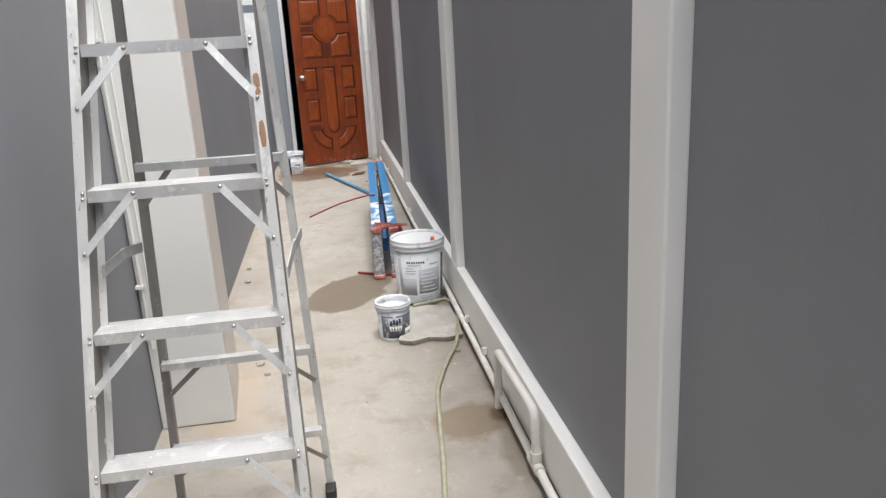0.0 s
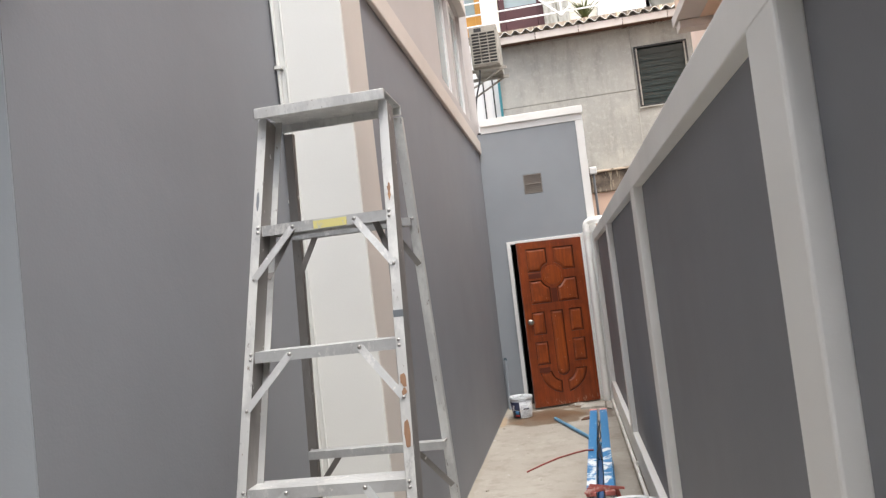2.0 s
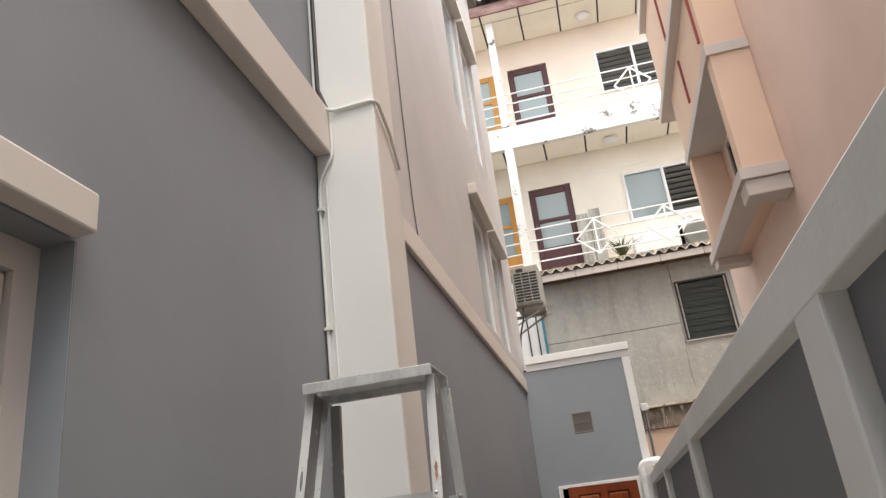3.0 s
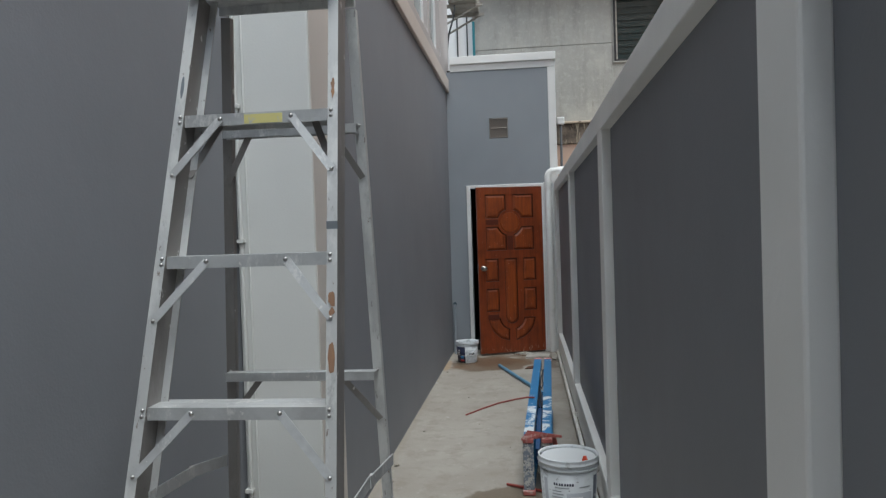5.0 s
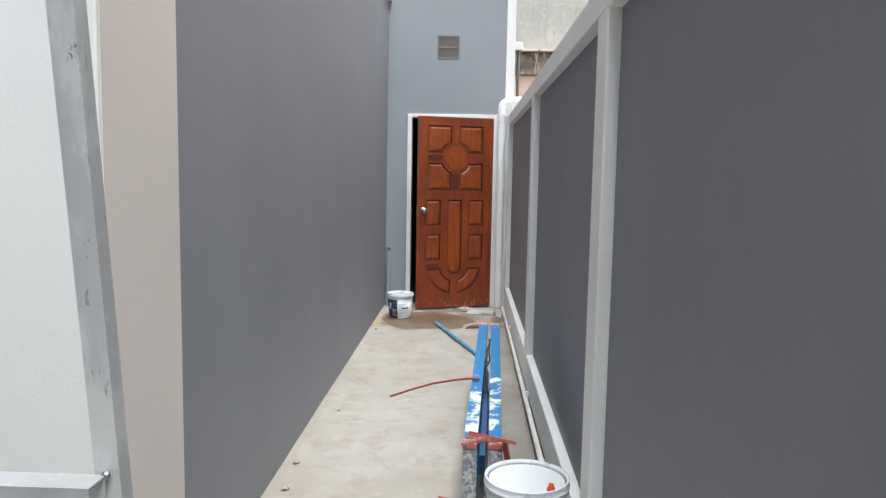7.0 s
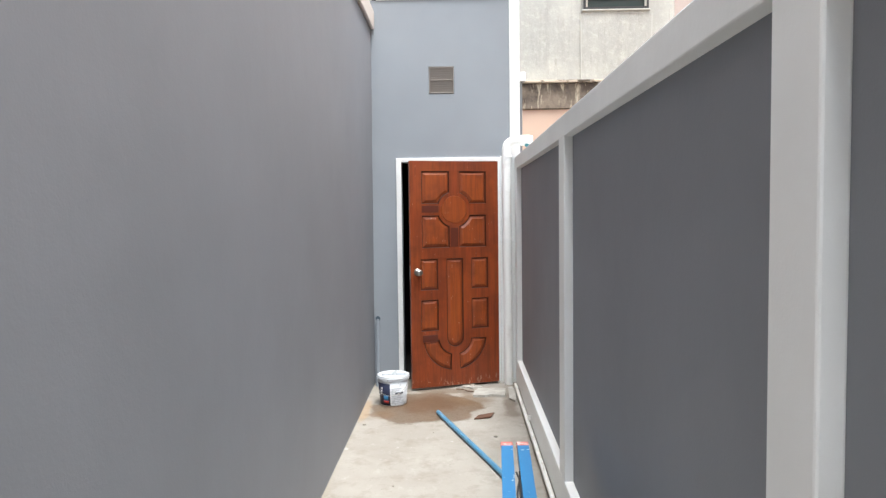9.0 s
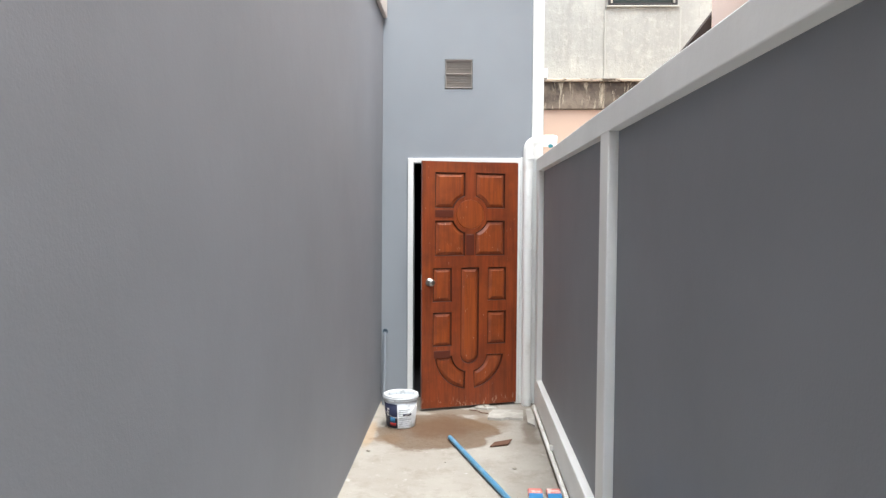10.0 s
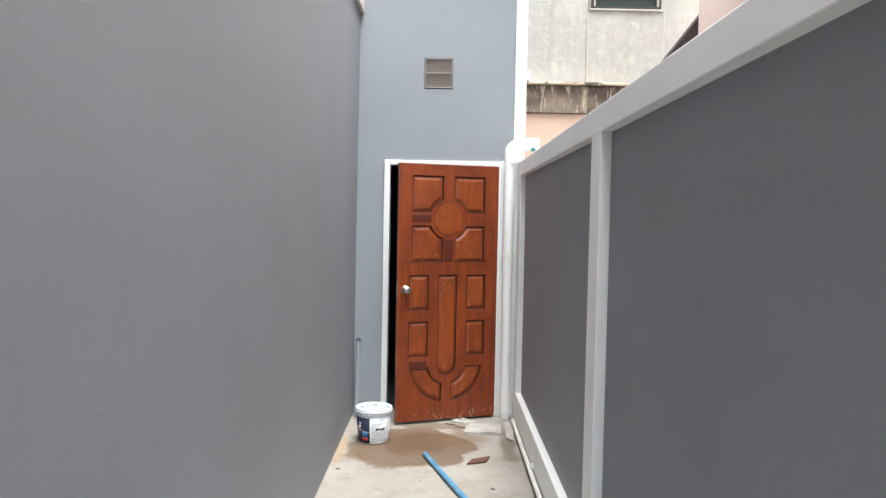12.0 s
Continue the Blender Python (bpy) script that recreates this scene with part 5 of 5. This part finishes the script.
corrugated("sheet_roof", -0.5, 4.4, 2.68, 5.6, 2.97, 5.66, 0.17, 0.032, M["corr"])
for k in range(7):
    fpart("gutter_board", bevelled(boxes((-0.5 + k * 0.7, 0.19 + k * 0.7, 2.72, 2.75, 5.44, 5.555)), 0.004, 1), M["slabwhite"])
fpart("gutter_board", boxes((-0.5, 4.4, 2.76, YG - 0.002, 5.47, 5.5)), M["scrapwood"])
for zf, upper in ((5.6, False), (8.38, True)):
    fpart("gallery_slab", bevelled(boxes((X0, X1, YG - 0.02, YD + 0.1, zf - 0.13, zf)), 0.008), M["chipped"])
    for q in ((X0, -0.41, zf, zf + 2.75), (-0.41, 0.4, zf + 2.07, zf + 2.75), (0.4, 1.37, zf, zf + 2.75), (1.37, 2.87, zf, zf + 1.03), (1.37, 2.87, zf + 2.03, zf + 2.75), (2.87, X1, zf, zf + 2.75)):
        fpart("gallery_wall", boxes((q[0], q[1], YD, YD + 0.2, q[2], q[3])), M["upper_gallery"] if upper else M["ivory"])
    d = fpart("gallery_door", bevelled(boxes((-0.4, -0.29, YD + 0.02, YD + 0.08, zf, zf + 2.06), (0.28, 0.39, YD + 0.02, YD + 0.08, zf, zf + 2.06), (-0.29, 0.28, YD + 0.02, YD + 0.08, zf + 1.93, zf + 2.06),
                                             (-0.29, 0.28, YD + 0.02, YD + 0.08, zf, zf + 0.85), (-0.29, 0.28, YD + 0.02, YD + 0.08, zf + 1.36, zf + 1.43)), 0.006, 1), M["maroon"], "maroon door with frosted panes")
    part("pane", boxes((-0.29, 0.28, YD + 0.045, YD + 0.055, zf + 1.43, zf + 1.93)), M["glass"], d)
    part("pane", boxes((-0.29, 0.28, YD + 0.045, YD + 0.055, zf + 0.85, zf + 1.36)), M["glass"], d)
    d = fpart("gallery_door", bevelled(boxes((-1.4, -1.3, YD - 0.05, YD - 0.002, zf, zf + 2.0), (-0.82, -0.7, YD - 0.05, YD - 0.002, zf, zf + 2.0), (-1.3, -0.82, YD - 0.05, YD - 0.002, zf + 1.88, zf + 2.0),
                                             (-1.3, -0.82, YD - 0.05, YD - 0.002, zf, zf + 0.8), (-1.3, -0.82, YD - 0.05, YD - 0.002, zf + 1.35, zf + 1.42)), 0.006, 1), M["ochre"], "ochre door with panes")
    part("pane", boxes((-1.3, -0.82, YD - 0.03, YD - 0.02, zf + 0.8, zf + 1.35)), M["glass"], d)
    part("pane", boxes((-1.3, -0.82, YD - 0.03, YD - 0.02, zf + 1.42, zf + 1.88)), M["glass"], d)
    w = fpart("gallery_window", boxes((1.37, 1.42, YD - 0.03, YD + 0.08, zf + 1.03, zf + 2.03), (2.82, 2.87, YD - 0.03, YD + 0.08, zf + 1.03, zf + 2.03), (2.09, 2.14, YD - 0.03, YD + 0.08, zf + 1.08, zf + 1.98),
                                      (1.42, 2.82, YD - 0.03, YD + 0.08, zf + 1.98, zf + 2.03), (1.42, 2.82, YD - 0.03, YD + 0.08, zf + 1.03, zf + 1.08)), M["whitemetal"], "white framed window half louvred")
    part("back", boxes((1.42, 2.82, YD + 0.07, YD + 0.08, zf + 1.08, zf + 1.98)), M["dark"], w)
    for a, b, glass in ((1.42, 2.09, upper), (2.14, 2.82, True)):
        if glass:
            for k in range(8):
                bm = bmesh.new()
                beam(bm, (a, YD + 0.02, zf + 1.14 + k * 0.11), (b, YD + 0.02, zf + 1.14 + k * 0.11), 0.006, 0.08, (0, -0.9, 1))
                part("slat", bm, M["louvre"], w)
        else:
            part("pane", boxes((a, b, YD + 0.02, YD + 0.03, zf + 1.08, zf + 1.98)), M["glass"], w)
    # gallery soffit of ivory boards
    zs = zf + (2.64 if not upper else 2.72)
    for k in range(11):
        fpart("soffit_board", boxes((X0 + k * 0.77, X0 + 0.735 + k * 0.77, YG, YD - 0.01, zs - 0.012, zs)), M["ivory"])
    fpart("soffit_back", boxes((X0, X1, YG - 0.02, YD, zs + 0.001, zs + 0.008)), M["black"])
    lm = bmesh.new()
    lathe(lm, [(0.06, zs - 0.012), (0.13, zs - 0.04), (0.12, zs - 0.08), (0.06, zs - 0.1), (0.01, zs - 0.105)], 24, (1.3, YD - 0.4, 0))
    fpart("ceiling_globe", lm, M["whitemetal"], "white glass ceiling lamp")
    # rails
    for z in (0.33, 0.52, 0.73, 0.95):
        z0 = zf + (0.0 if not upper else 0.08) + z
        fpart("rail", tube(bmesh.new(), [(X0, YG + 0.05, z0), (X1, YG + 0.05, z0)], 0.014, 8), M["whitemetal"])
    for cx, w_ in ((0.672, 0.345), (1.88, 0.335), (3.4, 0.33))[upper:]:
        z0 = zf + (0.6 if not upper else 0.68)
        for (ax, az), (bx_, bz) in zip(((-w_, 0), (0, 0.33), (w_, 0), (0, -0.33)), ((0, 0.33), (w_, 0), (0, -0.33), (-w_, 0))):
            bm = bmesh.new()
            beam(bm, (cx + ax, YG + 0.04, z0 + az), (cx + bx_, YG + 0.04, z0 + bz), 0.025, 0.035, (0, 1, 0))
            fpart("rail_diamond", bm, M["whitemetal"])
        bm = bmesh.new()
        beam(bm, (cx, YG + 0.035, z0 - 0.33), (cx, YG + 0.035, z0 + 0.33), 0.025, 0.03, (0, 1, 0))
        fpart("rail_diamond", bm, M["whitemetal"])
fpart("kerb", bevelled(boxes((X0, X1, YG - 0.025, YG + 0.09, 5.601, 5.74)), 0.008), M["mould"], "stained gallery kerb")
fpart("parapet", bevelled(boxes((X0, X1, YG - 0.03, YG + 0.08, 8.2, 8.66)), 0.01), M["chipped"], "chipped white parapet")
fpart("pillar", bevelled(boxes((-0.66, -0.5, YG - 0.04, YG + 0.14, 5.62, 8.19)), 0.01), M["chipped"], "chipped white pillar")
fpart("pillar", bevelled(boxes((-0.64, -0.5, YG - 0.04, YG + 0.14, 8.67, 11.08)), 0.01), M["chipped"], "chipped white pillar")
fpart("fascia", boxes((X0, X1, YG - 0.3, YG - 0.26, 11.1, 11.33)), M["fascia"], "faded brown roof fascia")
for k in range(11):
    fpart("soffit_board", boxes((X0 + k * 0.77, X0 + 0.735 + k * 0.77, YG - 0.255, YG - 0.01, 11.1, 11.11)), M["ivory"])
corrugated("roof", X0, X1, YG - 0.4, 11.42, YD + 2.0, 12.6, 0.22, 0.035, M["rooftile"], 0.02)
for d in ((X0, X1, YD + 1.9, YD + 2.0, 0, 12.2), (X0, X0 + 0.1, YD + 0.2, YD + 1.9, 0, 12.0), (X1 - 0.1, X1, YD + 0.2, YD + 1.9, 0, 12.0)):
    fpart("wall", boxes(d), M["ivory"])

g = thing("storage_box", "pair of tall weathered grey boards stood on the gallery", "board", at=(0.63, 3.62, 5.602))
part("board", bevelled(boxes((-0.24, -0.02, 0, 0.12, 0, 1.3)), 0.006), M["board"], g)
part("board", bevelled(boxes((0.0, 0.2, 0, 0.12, 0, 1.36)), 0.006), M["board"], g)
g = thing("low_chest", "low white chest stood on the gallery", "chest", at=(1.75, 3.45, 5.602))
part("body", bevelled(boxes((-0.45, 0.42, 0, 0.3, 0, 0.66)), 0.012), M["whitemetal"], g)
g = thing("gallery_fan_unit", "white air conditioner unit with a round fan on the gallery", "air conditioner", at=(2.5, 3.45, 5.602))
part("case", bevelled(boxes((-0.42, 0.42, 0, 0.3, 0.1, 0.75)), 0.015), M["whitemetal"], g)
part("foot", boxes((-0.35, -0.28, 0.02, 0.28, 0, 0.099)), M["acgrey"], g)
part("foot", boxes((0.28, 0.35, 0.02, 0.28, 0, 0.099)), M["acgrey"], g)
fan = bmesh.new()
lathe(fan, [(0.27, 0), (0.27, 0.02), (0.2, 0.012), (0.05, 0.014), (0.01, 0.02)], 30)
bmesh.ops.rotate(fan, verts=fan.verts, cent=(0, 0, 0), matrix=Matrix.Rotation(radians(90), 3, "X"))
bmesh.ops.translate(fan, verts=fan.verts, vec=(-0.08, -0.002, 0.43))
part("fan_grille", fan, M["fangrey"], g)
cov = bmesh.new()
bmesh.ops.create_icosphere(cov, subdivisions=3, radius=0.3)
for v_ in cov.verts:
    v_.co *= 1 + 0.25 * noise.noise(v_.co * 6)
    v_.co.z = max(0, v_.co.z) * 0.75 + 0.752
    v_.co.y = v_.co.y * 0.4 + 0.15
cb = thing("plastic_bundle", "crumpled pale plastic bundle on the fan unit", "bundle", at=(2.5, 3.45, 5.602))
part("bundle", cov, M["slabwhite"], cb)
pl = thing("potted_plant", "small spiky green plant in a clay pot", "plant", at=(1.05, 3.22, 5.602))
pot = bmesh.new()
lathe(pot, [(0.07, 0), (0.1, 0.16), (0.11, 0.16), (0.11, 0.19), (0.09, 0.19), (0.085, 0.17), (0.01, 0.17)], 20)
part("pot", pot, M["claypot"], pl)
lv = bmesh.new()
prng = random.Random(7)
for k in range(70):
    a, t, L = prng.random() * math.tau, 0.3 + prng.random() * 1.1, 0.16 + prng.random() * 0.16
    s = Vector((math.cos(a), math.sin(a), 0))
    c = Vector((-s.y, s.x, 0)) * 0.012
    p0, p1, p2 = Vector((0, 0, 0.17)), Vector((0, 0, 0.17)) + s * L * t * 0.5 + Vector((0, 0, L * 0.7)), Vector((0, 0, 0.17)) + s * L * t * 1.2 + Vector((0, 0, L))
    vv = [lv.verts.new(p) for p in (p0 - c, p0 + c, p1 + c, p1 - c, p2)]
    lv.faces.new(vv[:4])
    lv.faces.new((vv[3], vv[2], vv[4]))
part("leaves", lv, M["leaf"], pl)
hr = thing("hanging_rod", "white clothes rod hung on wires below the gallery ceiling", "clothes rod", at=(1.3, 3.45, 7.6))
part("rod", tube(bmesh.new(), [(-0.55, 0, -0.02), (0.55, 0, 0.02)], 0.012, 8), M["whitemetal"], hr)
for x in (-0.45, 0.42):
    part("wire", tube(bmesh.new(), [(x, 0, 0), (x * 1.2 - 0.1, 0, 0.62)], 0.005, 6), M["whitemetal"], hr)

# ---- air conditioner on the corner of the tall house ----
ac = thing("air_conditioner", "weathered beige outdoor air conditioner on a wall bracket", "air conditioner", at=(-0.49, 0.62, 4.5))
part("case", bevelled(boxes((-0.19, 0.19, 0, 0.7, 0, 0.56)), 0.012), M["acgrey"], ac)
gr = part("grille_back", boxes((-0.165, 0.165, -0.004, -0.0005, 0.03, 0.47)), M["black"], ac)
for k in range(11):
    part("grille_bar", boxes((-0.17, 0.17, -0.016, -0.005, 0.03 + k * 0.043, 0.041 + k * 0.043)), M["acgrey"], ac)
for k in range(4):
    part("grille_bar", boxes((-0.17 + k * 0.11, -0.158 + k * 0.11, -0.02, -0.0165, 0.03, 0.471)), M["acgrey"], ac)
part("label", boxes((-0.12, -0.02, -0.006, -0.0005, 0.48, 0.53)), M["black"], ac)
for y in (0.1, 0.55):
    part("bracket", boxes((-0.3, 0.26, y, y + 0.04, -0.04, -0.001)), M["acgrey"], ac)
    bm = bmesh.new()
    beam(bm, (-0.28, y + 0.02, -0.28), (0.2, y + 0.02, -0.03), 0.03, 0.02)
    part("strut", bm, M["acgrey"], ac)
    part("upright", boxes((-0.31, -0.27, y, y + 0.04, -0.32, -0.0405)), M["acgrey"], ac)
part("mount_rail", boxes((-0.34, -0.31, -0.225, 0.62, -0.3, -0.24), (-0.34, -0.31, -0.225, 0.62, -0.06, 0.0)), M["acgrey"], ac)
bm = bmesh.new()
tube(bm, smooth_path([(-0.1, 0.02, -0.04), (-0.12, 0.01, -0.2), (-0.2, 0.0, -0.5), (-0.24, -0.02, -1.1)]), 0.012, 8)
part("hose", bm, M["black"], ac)

# ---- pink building beyond the boundary wall ----
pk = thing("pink_building", "pink painted building with boxed balconies in cream edging", "building")
PX, PY, PW = 2.15, 0.43, -9.8


def ppart(name, bm, material, label=""):
    return part(name, bm, material, pk, label)


BX, BY0, BY1 = 1.77, -3.06, -0.72
for d in ((PX, PX + 0.2, PW, PY, 0, 8.1), (PX + 0.2, PX + 3.0, PY - 0.2, PY, 0, 8.1), (PX + 0.2, PX + 3.0, PW, PW + 0.2, 0, 8.1)):
    ppart("wall", boxes(d), M["pink"])
ppart("roof", boxes((PX - 0.1, PX + 3.2, PW - 0.1, PY + 0.2, 8.1, 8.22)), M["rooftile"])
for z0, xo, ya, yb in ((4.19, 1.75, BY0, -0.66), (5.47, 1.76, BY0, -0.72), (6.4, 1.68, -2.95, -0.15), (7.85, 1.7, -2.95, -0.15)):
    ppart("slab", bevelled(boxes((xo, PX - 0.001, ya, yb, z0, z0 + 0.11)), 0.006), M["slabwhite"], "pale concrete slab edge")
ppart("soffit", boxes((2.0, PX - 0.002, BY0 + 0.302, -0.922, 4.184, 4.189)), M["peach"], "peach painted soffit")
for ya, yb, zb in ((BY0 + 0.03, BY0 + 0.3, 4.04), (-0.92, -0.7, 4.1)):
    ppart("slab_beam", bevelled(boxes((1.78, PX - 0.002, ya, yb, zb, 4.189)), 0.01), M["slabwhite"])
for z0, z1 in ((4.301, 5.469),):
    ppart("fin", bevelled(boxes((BX + 0.02, PX - 0.002, BY0 + 0.02, BY0 + 0.2, z0, z1)), 0.005), M["peach"], "peach balcony cheek wall")
    ppart("fin", bevelled(boxes((BX + 0.02, PX - 0.002, BY1 - 0.2, BY1 - 0.02, z0, z1)), 0.005), M["peach"], "peach balcony cheek wall")
    w = ppart("balcony_window", boxes((PX - 0.03, PX - 0.004, -2.5, -2.44, z0 + 0.1, z1 - 0.1), (PX - 0.03, PX - 0.004, -1.36, -1.3, z0 + 0.1, z1 - 0.1), (PX - 0.03, PX - 0.004, -2.44, -1.36, z1 - 0.16, z1 - 0.1), (PX - 0.03, PX - 0.004, -2.44, -1.36, z0 + 0.1, z0 + 0.16)), M["acgrey"])
    part("pane", boxes((PX - 0.014, PX - 0.003, -2.44, -1.36, z0 + 0.16, z1 - 0.16)), M["darkglass"], w)
for z0, z1, ya, yb in ((5.581, 6.399, BY0 + 0.02, BY1 - 0.02), (6.511, 7.849, -2.9, -0.2)):
    ppart("balcony_front", bevelled(boxes((BX + 0.01, PX - 0.002, ya, yb, z0, z1)), 0.005), M["peach"])
    n = 2
    for k in range(n):
        y0 = ya + 0.12 + k * (yb - ya - 0.1) / n
        ppart("front_strip", boxes((BX - 0.012, BX + 0.009, y0, y0 + 0.035, z0 + 0.14, z1 - 0.14)), M["redframe"], "red timber strip")
g = thing("lean_to_roof", "dark brown lean to roof against the pink building", "roof")
bm = bmesh.new()
beam(bm, (1.66, 0.52, 2.66), (2.3, 0.52, 3.5), 0.17, 0.04, (0, 0, 1))
part("sheet", bm, M["awning"], g)
bm = bmesh.new()
tri = [(1.64, 2.6), (2.3, 2.6), (2.3, 3.47)]
fr = [bm.verts.new((x, 0.436, z)) for x, z in tri]
bk = [bm.verts.new((x, 0.46, z)) for x, z in tri]
bm.faces.new(fr)
bm.faces.new(bk[::-1])
for i in range(3):
    bm.faces.new((fr[i], fr[(i + 1) % 3], bk[(i + 1) % 3], bk[i]))
part("end_board", bm, M["awning"], g)
